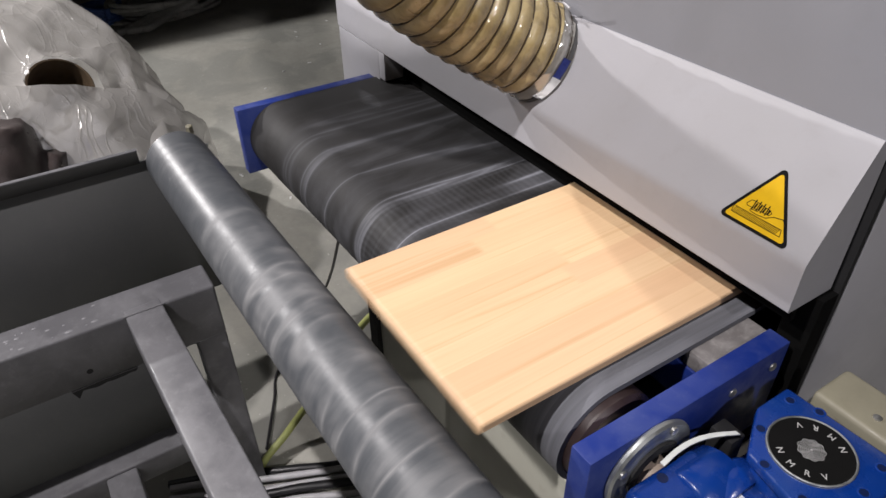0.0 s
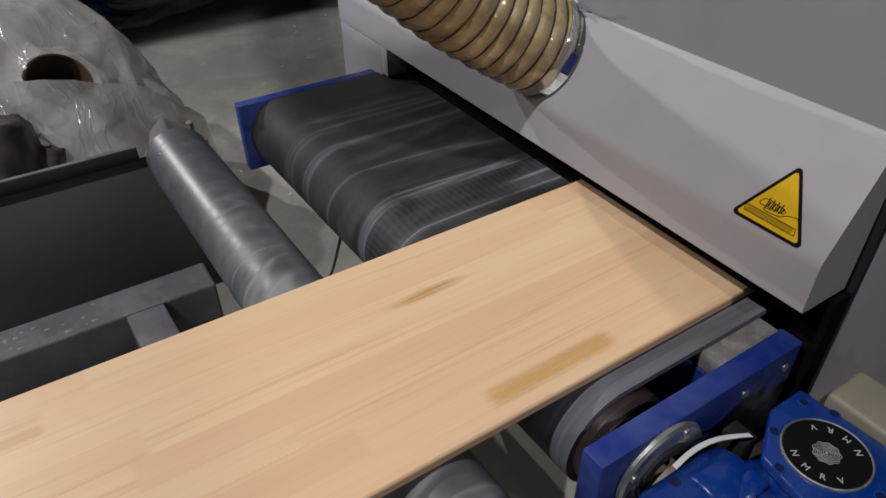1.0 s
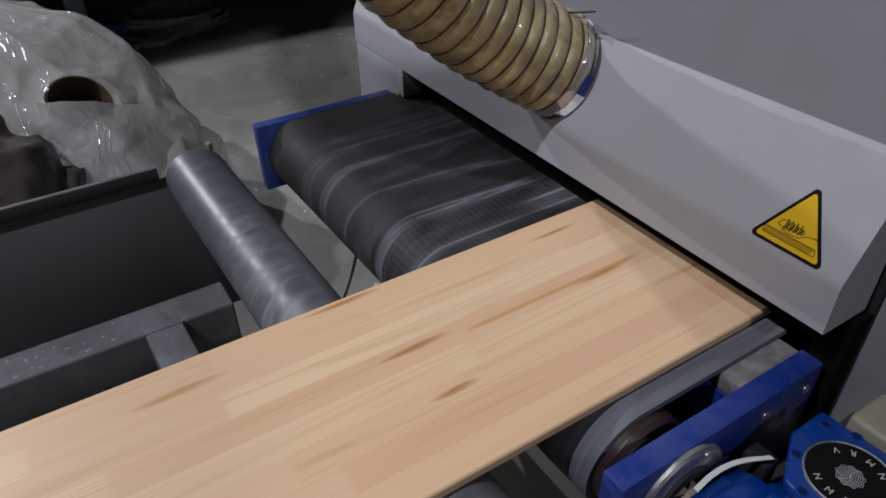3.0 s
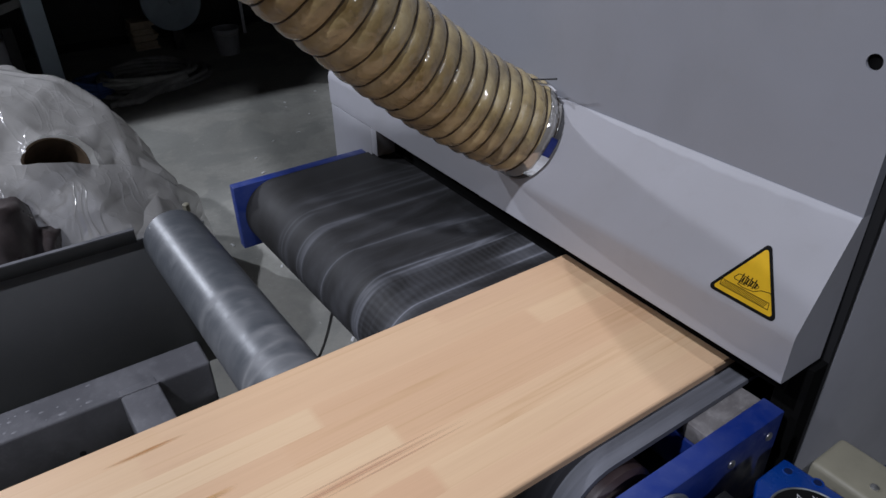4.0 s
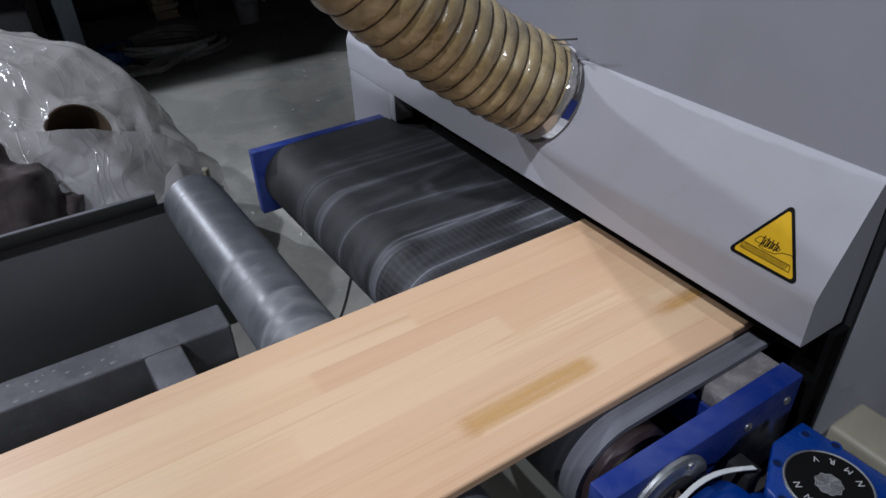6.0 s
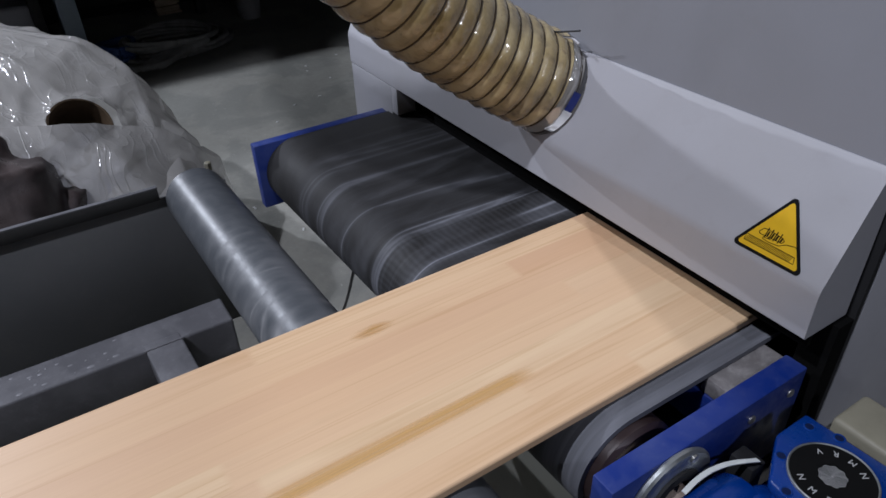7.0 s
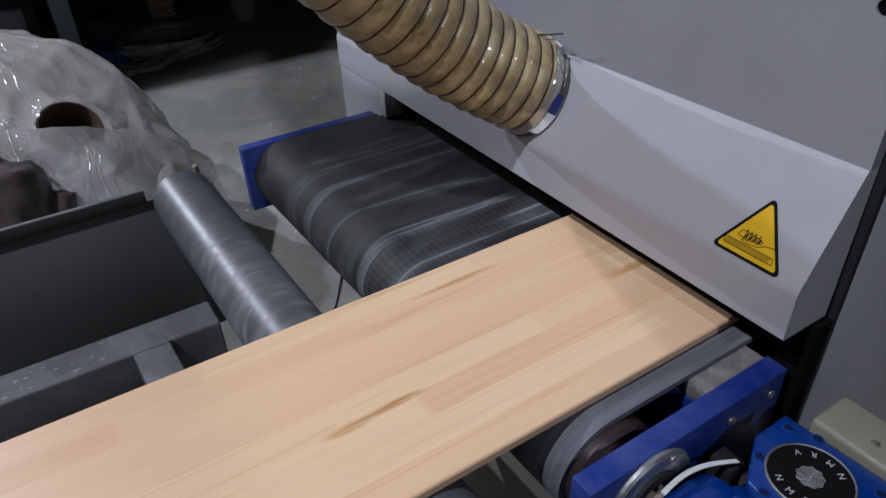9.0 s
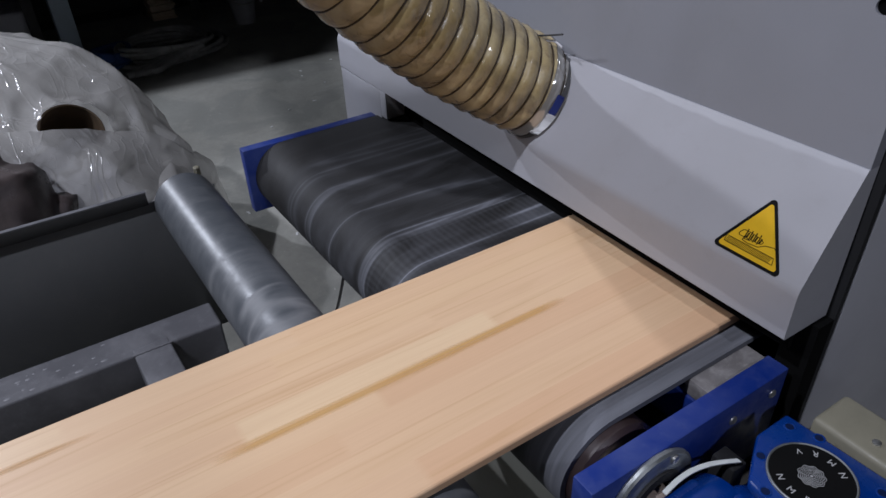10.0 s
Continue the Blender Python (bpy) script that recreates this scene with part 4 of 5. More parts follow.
def build_stand():
    prof = [(0, 0.052), (0, ROLL_R - 0.003), (0.003, ROLL_R), (1.297, ROLL_R), (1.300, ROLL_R - 0.003), (1.300, 0.052)]
    bm = lathe(bmesh.new(), prof + [(1.26, 0.050), (0.04, 0.050)], (-1.372, 0, 0), (0, 0, 0), 64, True)
    roller = part("roller", bm, PIPE, stand, "grey dusty plastic pipe roller", smooth=40)
    part("end_cap", lathe(bmesh.new(), [(0, 0.012), (0, 0.0505), (0.008, 0.0505), (0.008, 0.001)], (-0.082, 0, 0), (5, 0, 0), 40), BLACK, roller, "black end disc")
    part("end_cap", lathe(bmesh.new(), [(0, 0.012), (0, 0.0505), (0.008, 0.0505), (0.008, 0.001)], (-1.366, 0, 0), (0, 0, 0), 40), BLACK, roller, "black end disc")
    part("axle", lathe(bmesh.new(), [(0, 0.001), (0, 0.010), (1.40, 0.010), (1.40, 0.001)], (-1.412, 0, 0), (5, 0, 0), 20), STEEL, roller)
    roller.matrix_basis = skewed(-0.9, ROLL_Y) @ pose(0, ROLL_Y, ROLL_Z)
    # far side sheet with folded top flange
    sheet = part("side_sheet", box(box(bmesh.new(), -1.386, -1.382, -2.60, -0.455, 0.48, 0.848, 0.0008), -1.386, -1.382, -2.60, -0.66, 0.02, 0.4798, 0.0008), SHEET_GREY, stand, "flat grey side sheet")
    part("flange", box(bmesh.new(), -1.388, -1.3775, -2.60, -0.594, 0.8725, 0.8755, 0.0008), FRAME_GREY, sheet, "folded top flange")
    part("flange_lip", box(bmesh.new(), -1.385, -1.3770, -2.60, -0.595, 0.846, 0.8725, 0.0005), plain("dark_edge", (0.05, 0.05, 0.05), 0.6), sheet)
    part("bearing_block", box(bmesh.new(), -1.415, -1.388, -0.545, -0.475, 0.79, 0.872, 0.004), STEEL, stand, "small steel bearing block")
    part("bearing_bolt", lathe(bmesh.new(), [(0, 0.008), (0.016, 0.008), (0.018, 0.006), (0.018, 0.0001)], (-1.40, -0.480, 0.872), (-1.40, -0.480, 5), 6), BEIGE, stand, "yellowed bolt")
    # main rail, cross rail, legs
    part("main_rail", box(bmesh.new(), -1.240, -1.155, -2.60, -0.552, 0.530, 0.660, 0.006, 3), FRAME_GREY, stand, "thick grey painted rail")
    part("cross_rail", bmesh_turned(box(bmesh.new(), -1.175, -0.10, -0.724, -0.654, 0.585, 0.6612, 0.004, 3), -1.155, -0.69, 2.4), FRAME_GREY, stand, "grey painted square tube")
    part("leg", box(bmesh.new(), -1.220, -1.160, -0.612, -0.552, 0.0, 0.5295, 0.005, 3), FRAME_GREY, stand, "grey painted square leg")
    part("leg", box(bmesh.new(), -0.32, -0.26, -0.715, -0.655, 0.0, 0.5845, 0.005, 3), FRAME_GREY, stand, "grey painted square leg")
    part("leg", box(bmesh.new(), -1.220, -1.160, -2.50, -2.44, 0.0, 0.5295, 0.005, 3), FRAME_GREY, stand, "grey painted square leg")
    part("lower_rail", box(bmesh.new(), -1.225, -1.160, -2.44, -0.6125, 0.195, 0.262, 0.005, 3), FRAME_GREY, stand, "grey painted lower tube")
    part("lower_rail", box(bmesh.new(), -1.1595, -0.45, -0.875, -0.810, 0.198, 0.258, 0.005, 3), FRAME_GREY, stand, "grey painted lower tube")
    # weld beads and chipped plugs on the rails
    rng = random.Random(4)
    edge = [(-0.858, 0.5315)] + [(-0.850 + 0.011 * k, 0.527 - 0.004 * rng.random() - (0.016 if k == 0 else 0.004 if k in (3, 4) else 0)) for k in range(11)] + [(-0.735, 0.5315), (-0.80, 0.534)]
    bm = prism(bmesh.new(), edge, lambda u, v, h: (-1.158 + 0.005 * h, u, v))
    part("weld_burn", bm, BLACK, stand, "burnt black weld edge")
    # flat black disc in place of the drilled hole's dark inside
    part("tap_hole", lathe(bmesh.new(), [(0, 0.006), (0.0004, 0.006), (0.0004, 0.0001)], (-1.1551, -0.815, 0.565), (5, -0.815, 0.565), 14), BLACK, stand, "black disc for the shade in a drilled hole")
    chip_paint = plain("pale_bare_chip", (0.20, 0.20, 0.215), 0.5)
    for k in range(18):
        y, x, r = rng.uniform(-0.96, -0.76), rng.uniform(-1.225, -1.165), rng.uniform(0.0015, 0.0045)
        bm = lathe(bmesh.new(), [(0, r), (0.0006, r * 0.8), (0.0009, r * 0.3), (0.0009, 0.0001)], (x, y, 0.6598), (x, y, 5), 7)
        bmesh.ops.scale(bm, vec=(1, rng.uniform(1.0, 2.2), 1), verts=bm.verts, space=Matrix.Translation((-x, -y, 0)))
        part("paint_chip", bm, chip_paint, stand)
    bead = [Vector((-1.1535 + 0.0012 * (k % 2), -0.727 + 0.0062 * k, 0.6605)) for k in range(13)]
    part("weld_bead", sweep(bmesh.new(), bead, 0.0035, 6), FRAME_GREY, stand, "rough painted weld bead")
    return roller


roller = build_stand()


# ---- cables on the floor ----
def cable(name, points, radius, material, label, group=""):
    single(name, sweep(bmesh.new(), spline(points, 10), radius, 10), material, label, "cable", group=group)


cable("cable", [(-1.02, 0.02, 0.60), (-1.14, -0.08, 0.46), (-1.25, -0.19, 0.31), (-1.25, -0.33, 0.16), (-1.235, -0.46, 0.05), (-1.19, -0.56, 0.012), (-1.05, -0.62, 0.012)], 0.010, CABLE_GREEN, "yellow-green cable sagging from the conveyor to the floor")
cable("cable", [(-1.26, -0.20, 0.735), (-1.33, -0.212, 0.52), (-1.54, -0.185, 0.22), (-1.58, -0.27, 0.06), (-1.50, -0.39, 0.006), (-1.40, -0.44, 0.006), (-1.25, -0.52, 0.006)], 0.004, CABLE_BLACK, "thin black cable hanging under the belt")
rng = random.Random(7)
for k in range(7):
    y = -0.40 - 0.028 * k
    z = 0.012 + 0.010 * (k % 2)
    pts = [(-1.21 + 0.045 * j + 0.022 * (k - 3), -0.80 + 0.10 * j - 0.010 * (k - 3) + 0.012 * math.sin(j * 1.3 + k), z + 0.004 * (j % 2)) for j in range(9)]
    cable("cable", pts, 0.0085 if k % 3 else 0.011, CABLE_BLACK if k in (0, 3) else CABLE_GREY, "grey mains cable bundled on the floor" if k not in (0, 3) else "black mains cable bundled on the floor", "cable bundle")


# ---- the wrapped bundle ----
BAG = Vector((-2.55, -0.97, 0.0))


def bag_skin(a, v, grow=1.0, seed=0.0, crease=1.0):
    """A point of the bag: a round the heap, v from the ground (0) to the top (1)."""
    n = 2.3
    z = v
    ring = (max(0.0, 1 - z ** n)) ** (1 / n)
    c, s = math.cos(a), math.sin(a)
    q = (abs(c) ** 2.2 + abs(s) ** 2.2) ** (-1 / 2.2)
    p = Vector((c * q * 0.62 * ring, s * q * 0.70 * ring, 0.95 * z))
    d = Vector((c * ring, s * ring, z * 0.8)).normalized()
    w = p * 2.2 + Vector((seed, 0, 0))
    fold = 0.045 * noise.noise(w * 1.4) + 0.055 * abs(noise.noise(Vector((w.x * 1.3 + w.y, w.y * 1.2 - w.z * 0.8, w.z * 2.4)))) + 0.012 * abs(noise.noise(Vector((c * 7, s * 7, z * 2.2 + seed)))) + 0.004 * noise.noise(w * 9)
    for scale, deep, lean in ((1.3, 0.020, 0.7), (2.6, 0.009, -0.5)):
        k = Vector((w.x * scale + lean * w.z, w.y * scale - lean * w.x, w.z * scale * 0.7 + seed))
        fold += deep * (1 - min(1.0, 3.2 * abs(noise.noise(k)))) ** 2
    return BAG + p * grow + d * fold * crease


def build_bag():
    bag = thing("wrapped_bundle", "big milky plastic film bag draped over a cardboard tube", "plastic bag")
    mouth, axis = Vector((-2.175, -0.652, 0.760)), Vector((0.66, 0.20, 0.72)).normalized()
    above = (Vector((0, 0, 1)) - axis * axis.z).normalized()

    def torn(flat):
        """How far from the tube's middle the torn film begins, on this side of it."""
        side = flat.normalized()
        return 0.101 - 0.028 * max(0.0, side.dot(above)) ** 1.5 + 0.012 * noise.noise(side * 4.0 + Vector((0.4, 0.2, 0.9)))

    bm = bmesh.new()
    na, nv = 240, 110
    grid = [[bm.verts.new(bag_skin(2 * math.pi * i / na, (j / nv) ** 0.9 * 0.9995)) for i in range(na)] for j in range(nv + 1)]
    for j in range(nv):
        for i in range(na):
            q = (grid[j][i], grid[j][(i + 1) % na], grid[j + 1][(i + 1) % na], grid[j + 1][i])
            mid = sum((v.co for v in q), Vector()) / 4 - mouth
            flat = mid - axis * mid.dot(axis)
            if (flat.length < torn(flat) or (flat.length < 0.115 and mid.z < -0.02)) and mid.dot(axis) > -0.25 and mid.length < 0.3:
                continue
            bm.faces.new(q)
    for v in bm.verts:
        d = v.co - mouth
        flat = d - axis * d.dot(axis)
        edge = torn(flat)
        if d.length < 0.3 and edge - 0.04 < flat.length < edge + 0.06 and d.dot(axis) > -0.25:
            pull = max(0.0, 1 - abs(flat.length - edge) / 0.055)
            ahead = 0.012
            v.co = mouth + flat.normalized() * (flat.length + (edge - flat.length) * pull * 0.7) + axis * (d.dot(axis) * (1 - 0.8 * pull) + ahead * pull)
    loose = [v for v in bm.verts if not v.link_faces]
    bmesh.ops.delete(bm, geom=loose, context="VERTS")
    part("film", bm, BAG_FILM, bag, "milky crumpled plastic film", smooth=180)
    # second fold of film in front and below the mouth
    bm = bmesh.new()
    na2, nv2 = 200, 70
    rows = []
    for j in range(nv2 + 1):
        row = []
        for i in range(na2 + 1):
            a = radians(-115 + 192 * i / na2)
            rim = float(np.interp(a, (-1.6, 0.0, 0.30, 0.49, 0.64, 0.76, 0.90, 1.0, 1.2, 1.5), (0.755, 0.786, 0.784, 0.768, 0.742, 0.712, 0.665, 0.62, 0.53, 0.40)))
            rim += 0.006 * math.sin(9 * a)
            low = 0.02
            v = low + (rim - low) * j / nv2
            drape = 0.022 * (1 - abs(math.sin(4.5 * a + 7.5 * v + 1.6 * noise.noise(Vector((a * 2, v * 2, 0)))))) ** 1.6 + 0.004 * math.sin(17 * a + 6 * v)
            curl = 0.02 * max(0.0, 1 - (1 - j / nv2) / 0.12)
            row.append(bm.verts.new(bag_skin(a, max(0.0, v), 1.085 + drape - curl, 3.0, 0.45)))
        rows.append(row)
    for p, q in zip(rows, rows[1:]):
        for i in range(na2):
            bm.faces.new((p[i], p[i + 1], q[i + 1], q[i]))
    part("film_fold", bm, BAG_FILM, bag, "loose overlapping fold of film", smooth=180)
    tube = [(0, 0.088), (0.52, 0.088), (0.525, 0.091), (0.530, 0.088), (0.530, 0.083), (0.0, 0.083)]
    part("cardboard_tube", lathe(bmesh.new(), tube, mouth - axis * 0.565, mouth, 56, True), CARDBOARD, bag, "open brown cardboard tube end")
    part("tube_floor", lathe(bmesh.new(), [(0, 0.0825), (0.004, 0.0825), (0.004, 0.0001)], mouth - axis * 0.36, mouth, 32), DARK_SACK, bag)
    # dark contents showing below the film
    bm = bmesh.new()
    na3, nv3 = 130, 60
    grid = []
    for j in range(nv3 + 1):
        v = j / nv3
        row = []
        for i in range(na3):
            a = 2 * math.pi * i / na3
            ring = math.sqrt(max(0.0, 1 - (v * 0.999) ** 2.6))
            p = Vector((math.cos(a) * 0.36 * ring, math.sin(a) * 0.44 * ring, 0.86 * v))
            f = 0.12 * abs(noise.noise(Vector((p.x * 3, p.y * 3, p.z * 9)))) + 0.025 * (1 - min(1.0, 4 * abs(noise.noise(Vector((p.x * 5, p.y * 5, p.z * 14)))))) + 0.018 * noise.noise(p * 16)
            row.append(bm.verts.new(Vector((-2.03, -1.08, 0)) + p * (1 + f)))
        grid.append(row)
    for j in range(nv3):
        for i in range(na3):
            bm.faces.new((grid[j][i], grid[j][(i + 1) % na3], grid[j + 1][(i + 1) % na3], grid[j + 1][i]))
    part("dark_sack", bm, DARK_SACK, bag, "dark crumpled sack inside", smooth=180)


build_bag()


# ---- the far side of the hall ----
def build_far():
    rng = random.Random(11)
    dark = thing("dark_machine", "long dark machine block with added doors", "machine")
    # mostly unseen block: its added height blocks the flood and shades the far floor
    part("body", box(bmesh.new(), -7.0, -6.44, -7.0, 4.5, 0.08, 2.90, 0.02), DARK_STEEL, dark)
    part("plinth", box(bmesh.new(), -6.95, -6.50, -6.95, 4.45, 0.0, 0.0795), BLACK, dark)
    for k in range(11):
        y0 = -6.9 + 1.03 * k
        door = part("door", box(bmesh.new(), -6.4395, -6.42, y0, y0 + 1.0, 0.14, 2.80, 0.006), DARK_STEEL, dark)
        part("door_handle", box(bmesh.new(), -6.4195, -6.40, y0 + 0.9, y0 + 0.92, 1.0, 1.16, 0.003), SCREW, door)
    single("steel_post", box(bmesh.new(), -5.70, -5.52, -0.435, -0.310, 0.0, 3.2, 0.008), POST_BLUE, "light blue-grey painted steel post", "post")
    cab = thing("white_cabinet", "white metal cabinet with a dark open edge", "cabinet")
    part("body", box(bmesh.new(), -6.1, -5.62, -1.55, -0.56, 0.0, 0.36, 0.03, 3), MACHINE, cab)
    part("frame_bar", box(bmesh.new(), -5.62, -5.56, -0.60, -0.53, 0.0, 0.45, 0.005), DARK_STEEL, cab)
    part("sloped_bar", sweep(bmesh.new(), [Vector((-5.62, -0.95, 0.45)), Vector((-5.60, -0.36, 0.62))], 0.04, 4), OLD_HOSE, cab)
    disc = thing("round_disc", "grey-blue round metal disc standing against dark machines", "disc")
    part("plate", lathe(bmesh.new(), [(0, 0.05), (0, 0.225), (0.012, 0.235), (0.05, 0.235), (0.055, 0.225), (0.040, 0.19), (0.045, 0.15), (0.055, 0.09), (0.055, 0.001)], (-6.05, 0.640, 0.395), (0, 0.640, 0.395), 56), DISC_GREY, disc)
    part("hub", lathe(bmesh.new(), [(0, 0.03), (0.03, 0.03), (0.035, 0.02), (0.035, 0.001)], (-5.995, 0.640, 0.395), (0, 0.640, 0.395), 20), DISC_GREY, disc)
    part("foot", box(bmesh.new(), -6.08, -6.0, 0.60, 0.68, 0.0, 0.17, 0.004), DARK_STEEL, disc)
    pail = thing("pail", "grey plastic pail on the dark floor", "pail")
    part("wall", lathe(bmesh.new(), [(0, 0.001), (0, 0.085), (0.20, 0.105), (0.205, 0.110), (0.205, 0.102), (0.01, 0.08), (0.01, 0.001)], (-5.66, 0.93, 0), (-5.66, 0.93, 5), 32), PAIL, pail)
    part("handle", sweep(bmesh.new(), spline([(-5.66, 0.83, 0.19), (-5.58, 0.86, 0.17), (-5.55, 0.93, 0.16), (-5.58, 1.0, 0.17), (-5.66, 1.03, 0.19)], 6), 0.004, 6), SCREW, pail)
    single("white_lath", box(bmesh.new(), -6.22, -6.20, 1.25, 1.275, 0.0, 0.30, 0.002), PAPER, "thin white lath leaning on dark machines", "lath")
    # stack of offcuts
    for k in range(11):
        y0, z0 = 0.31 + rng.uniform(0, 0.02), 0.021 * k
        single("offcut", box(bmesh.new(), -6.4, -6.18 + rng.uniform(-0.03, 0.03), y0, 0.50 + rng.uniform(-0.02, 0.02), z0, z0 + 0.0195, 0.002), OFFCUT, "pale wooden offcut in a stack", "offcut", group="stack of offcuts")
    # coil of old hose: loops, each lying on those below
    coil = thing("hose_coil", "coil of dusty grey hose lying on the floor", "hose coil")
    for k in range(9):
        cx, cy = -5.20 + rng.uniform(-0.05, 0.05), 0.23 + rng.uniform(-0.07, 0.07)
        rx, ry = 0.25 + rng.uniform(-0.06, 0.04), 0.33 + rng.uniform(-0.05, 0.06)
        z0, ph = 0.018 + 0.013 * k, rng.uniform(0, 6)
        line = [Vector((cx + math.cos(a) * rx, cy + math.sin(a) * ry, z0 + 0.012 * math.sin(2 * a + ph))) for a in (2 * math.pi * i / 48 for i in range(49))]
        part("loop", sweep(bmesh.new(), line, 0.016, 8), OLD_HOSE, coil, smooth=180)
    for k in range(4):
        y = -0.10 + 0.05 * k
        line = spline([(-5.05 + 0.03 * k, y + 0.35, 0.10), (-4.95, y + 0.18, 0.055), (-4.86 + 0.01 * k, y, 0.027), (-4.84, y - 0.06, 0.024)], 6)
        part("hose_end", sweep(bmesh.new(), line, 0.024, 8), OLD_HOSE, coil, "cut hose end", smooth=180)
    bm = bmesh.new()
    for k in range(5):
        line = [Vector((-5.22 + math.cos(a) * 0.13, -0.17 + math.sin(a) * 0.12, 0.02 + 0.022 * k + 0.01 * math.sin(a * 2 + k))) for a in (2 * math.pi * i / 30 for i in range(31))]
        sweep(bm, line, 0.015, 8)
    single("blue_hose_roll", bm, BLUE_HOSE, "small roll of dark blue hose", "hose coil", smooth=180)


build_far()

# pale chips scattered on the floor
bm = bmesh.new()
rng = random.Random(3)
for k in range(45):
    x, y = rng.uniform(-4.4, -1.6), rng.uniform(-0.4, 1.6)
    a, s, t = rng.uniform(0, 3.14), rng.uniform(0.005, 0.016), rng.uniform(0.003, 0.008)
    v = [bm.verts.new((x + math.cos(a) * p * s - math.sin(a) * q * t, y + math.sin(a) * p * s + math.cos(a) * q * t, z)) for z in (0.0005, 0.003) for p, q in ((-1, -1), (1, -0.6), (0.7, 1), (-0.8, 0.8))]
    for f in ((0, 1, 2, 3), (4, 5, 6, 7), (0, 1, 5, 4), (1, 2, 6, 5), (2, 3, 7, 6), (3, 0, 4, 7)):
        bm.faces.new([v[i] for i in f])
single("floor_chips", bm, PAPER, "pale chips and shavings scattered on the floor", "debris", kind="stuff")

# ---- the sanded panel that leaves the machine ----
SPEED = 0.602
PANEL_X0, PANEL_X1, PANEL_FRONT, PANEL_LENGTH, PANEL_T = -0.753, -0.4115, -0.429, 6.95, 0.0175
panel = thing("wooden_panel", "long pale laminated wooden panel sliding out onto rollers", "wooden panel")


def stave_mesh(x0, x1, y0, y1, left, right, front):
    """One stave, from the belt up; outer edges are eased."""
    e = 0.0028
    bm = bmesh.new()
    prof = [(x0, 0.0), (x1 - 0.007, 0.0), (x1, 0.005)] if right else [(x0, 0.0), (x1, 0.0)]
    prof += [(x1, PANEL_T - e), (x1 - e * 0.35, PANEL_T - e * 0.35), (x1 - e, PANEL_T)] if right else [(x1, PANEL_T)]
    prof += [(x0 + e, PANEL_T), (x0 + e * 0.35, PANEL_T - e * 0.35), (x0, PANEL_T - e)] if left else [(x0, PANEL_T)]
    cuts = [(y0, e), (y0 + e * 0.35, e * 0.35), (y0 + e, 0.0), (y1, 0.0)] if front else [(y0, 0.0), (y1, 0.0)]
    rings = [[bm.verts.new((x, y, min(z, PANEL_T - drop))) for x, z in prof] for y, drop in cuts]
    n = len(prof)
    for p, q in zip(rings, rings[1:]):
        for i in range(n):
            bm.faces.new((p[i], p[(i + 1) % n], q[(i + 1) % n], q[i]))
    bm.faces.new(rings[0])
    bm.faces.new(rings[-1])
    return bm


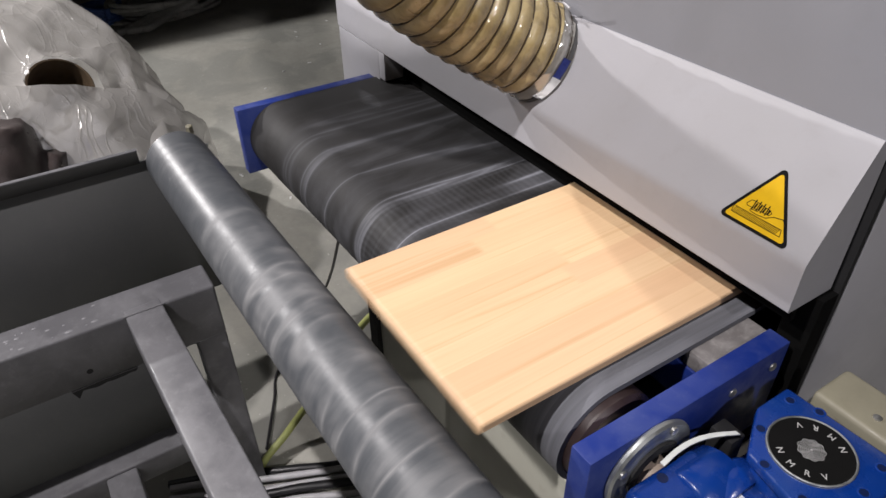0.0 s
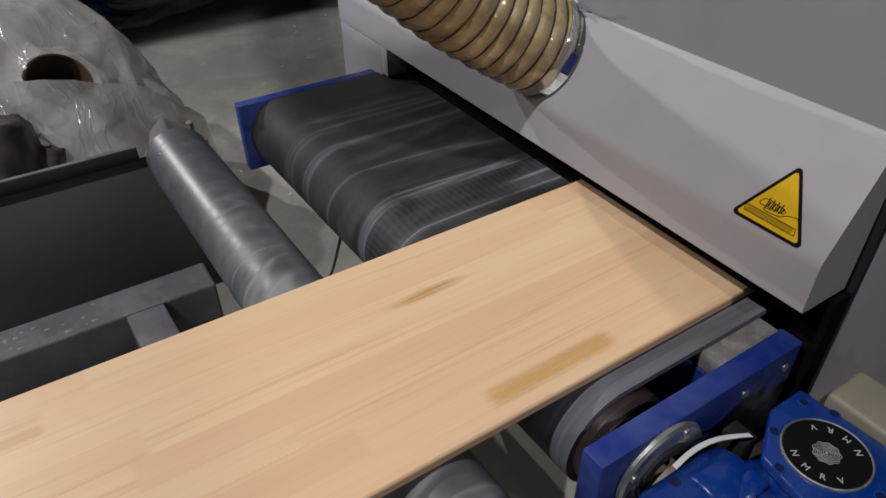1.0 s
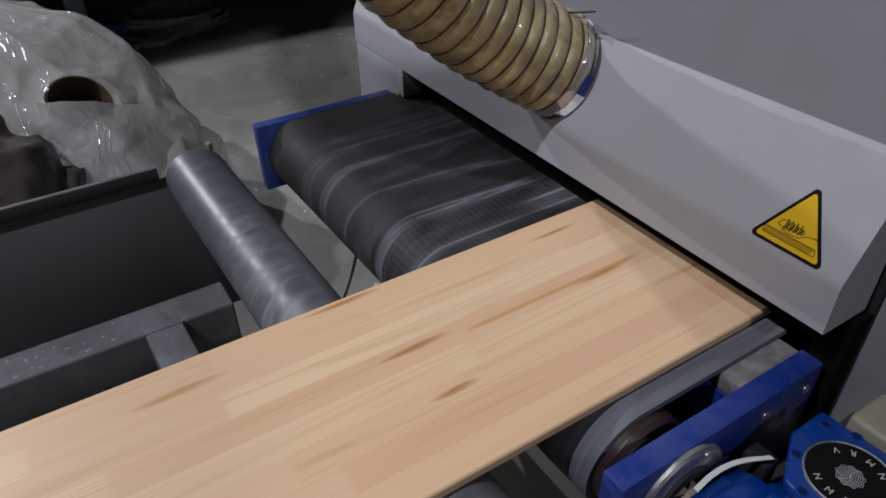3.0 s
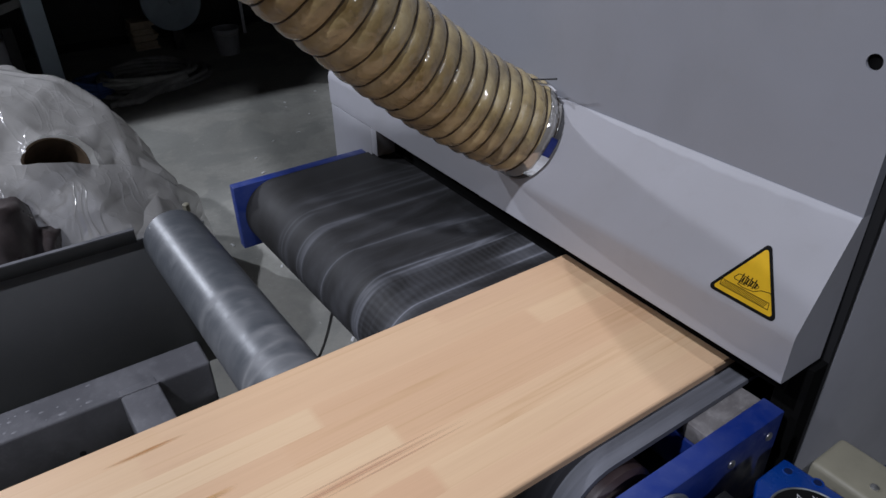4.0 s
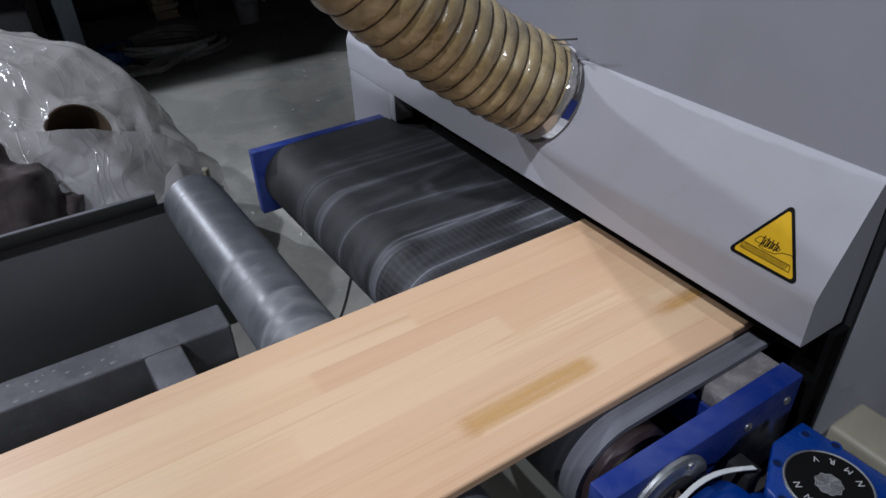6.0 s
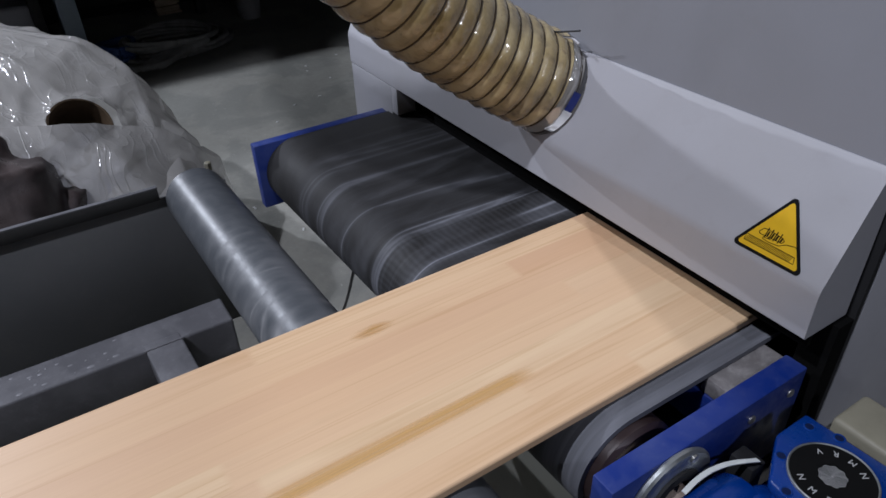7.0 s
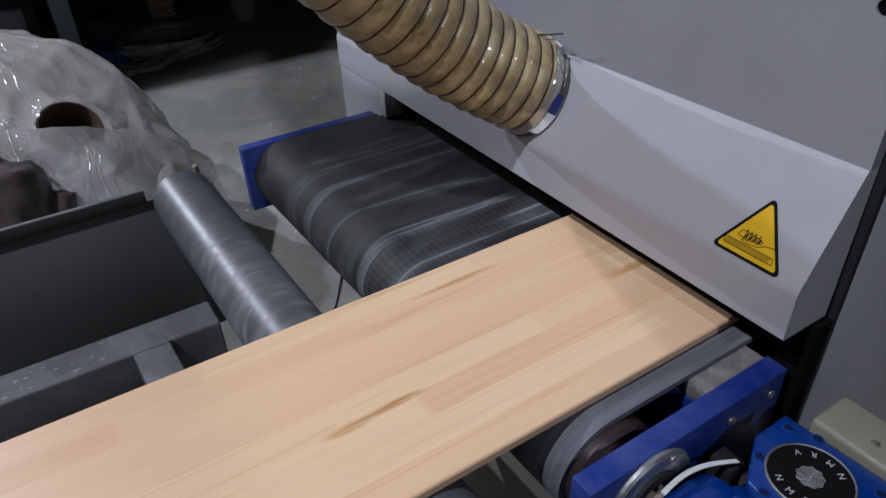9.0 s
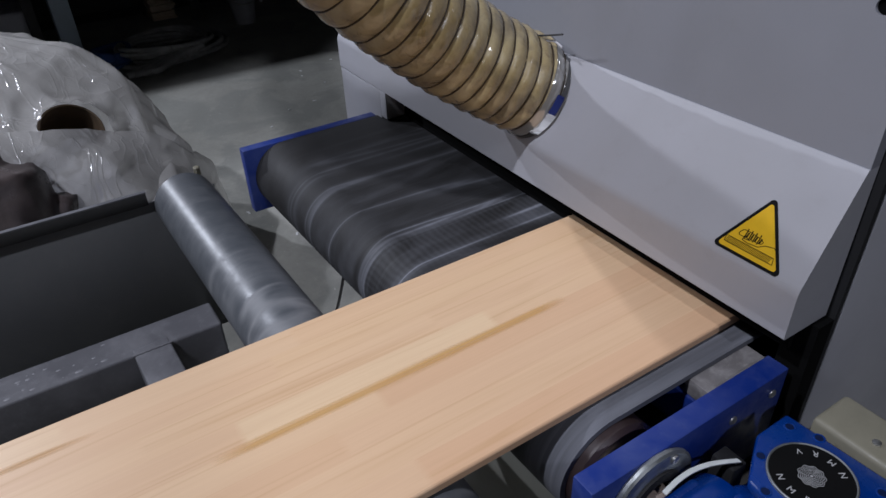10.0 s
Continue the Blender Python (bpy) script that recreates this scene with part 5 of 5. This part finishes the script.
def build_panel():
    rng = random.Random(21)
    rows = 8
    w = (PANEL_X1 - PANEL_X0) / rows
    for r in range(rows):
        y, end = 0.0, PANEL_LENGTH
        while y < end - 0.01:
            length = rng.uniform(0.30, 0.85) if y else rng.uniform(0.15, 0.7)
            stop = end if end - y - length < 0.2 else y + length
            part("stave", stave_mesh(PANEL_X0 + w * r, PANEL_X0 + w * (r + 1), y, stop, r == 0, r == rows - 1, y == 0), WOOD, panel, smooth=0)
            y = stop
    # resin streaks and stains: x, from, to (along the panel, measured from the slot at the start), half width, stain
    for x, s0, s1, half, stain in ((-0.645, 0.16, 0.315, 0.012, STAIN_OLIVE), (-0.446, 0.19, 0.39, 0.017, STAIN_TAN), (-0.463, 0.91, 1.05, 0.012, STAIN_OLIVE), (-0.640, 0.66, 0.80, 0.006, STAIN_OLIVE), (-0.70, 1.02, 1.16, 0.008, STAIN_OLIVE),
                                   (-0.610, 1.31, 1.43, 0.007, STAIN_BROWN), (-0.600, 1.44, 1.76, 0.005, STAIN_TAN), (-0.594, 1.62, 1.74, 0.006, STAIN_BROWN), (-0.742, 1.26, 1.40, 0.006, STAIN_BROWN), (-0.520, 1.335, 1.415, 0.007, STAIN_BROWN), (-0.715, 1.63, 1.74, 0.004, STAIN_BROWN),
                                   (-0.533, 1.70, 2.05, 0.005, STAIN_PINK), (-0.541, 1.76, 2.03, 0.002, STAIN_PINK), (-0.525, 1.80, 2.06, 0.002, STAIN_PINK), (-0.477, 3.17, 3.39, 0.020, STAIN_TAN),
                                   (-0.687, 3.725, 3.80, 0.013, STAIN_OLIVE), (-0.500, 3.52, 3.90, 0.014, STAIN_TAN), (-0.540, 4.89, 5.0, 0.008, STAIN_BROWN), (-0.537, 4.84, 4.93, 0.010, STAIN_OLIVE),
                                   (-0.705, 5.06, 5.24, 0.007, STAIN_OLIVE), (-0.580, 5.33, 5.86, 0.009, STAIN_TAN), (-0.564, 4.60, 4.665, 0.0025, STAIN_BROWN)):
        bm = bmesh.new()
        uv = bm.loops.layers.uv.new("UVMap")
        nx, ny = 4, 16
        y0, y1 = s0 - PANEL_FRONT, s1 - PANEL_FRONT
        grid = [[bm.verts.new((x - half + 2 * half * i / nx, y0 + (y1 - y0) * j / ny, PANEL_T + 0.00025)) for i in range(nx + 1)] for j in range(ny + 1)]
        for j in range(ny):
            for i in range(nx):
                f = bm.faces.new((grid[j][i], grid[j][i + 1], grid[j + 1][i + 1], grid[j + 1][i]))
                for l, (a, b) in zip(f.loops, ((i, j), (i + 1, j), (i + 1, j + 1), (i, j + 1))):
                    l[uv].uv = (2 * a / nx - 1, 2 * b / ny - 1)
        part("wood_streak", bm, stain, panel, "dark streak in the grain", smooth=0)


build_panel()

# dust smears that ride on the belt
rng = random.Random(5)
smears = []
for k in range(12):
    half_x, half_y = rng.uniform(0.03, 0.09), rng.uniform(0.008, 0.022)
    bm = bmesh.new()
    uv = bm.loops.layers.uv.new("UVMap")
    grid = [[bm.verts.new((half_x * (i - 2) / 2, half_y * (j - 2) / 2, 0.0006)) for i in range(5)] for j in range(5)]
    for j in range(4):
        for i in range(4):
            f = bm.faces.new((grid[j][i], grid[j][i + 1], grid[j + 1][i + 1], grid[j + 1][i]))
            for l, (a, b) in zip(f.loops, ((i, j), (i + 1, j), (i + 1, j + 1), (i, j + 1))):
                l[uv].uv = ((a - 2) / 2, (b - 2) / 2)
    ob = part("dust_smear", bm, DUST, conveyor, "pale dust smear", smooth=0)
    smears.append((ob, rng.uniform(-1.30, -0.80), rng.uniform(0, 3.9)))


# ---- what moves ----
def motions():
    walk(panel, [(t, pose(0, PANEL_FRONT - SPEED * t, BELT_TOP)) for t in (0.0, 2.5, 5.0, 7.5, 10.0)])
    ticks = [k / 10 for k in range(101)]
    walk(drum, [(t, skewed(BELT_X1, AXIS_Y) @ pose(0, AXIS_Y, AXIS_Z, math.degrees(SPEED / BELT_R) * t)) for t in ticks])
    walk(roller, [(t, skewed(-0.9, ROLL_Y) @ pose(0, ROLL_Y, ROLL_Z, math.degrees(SPEED / ROLL_R) * t)) for t in ticks])
    for ob, x, s in smears:
        rows = []
        for k in range(201):
            y, z, a = belt_point(s + SPEED * k / 20)
            rows.append((k / 20, pose(x, y, z, math.degrees(a))))
        walk(ob, rows)


motions()
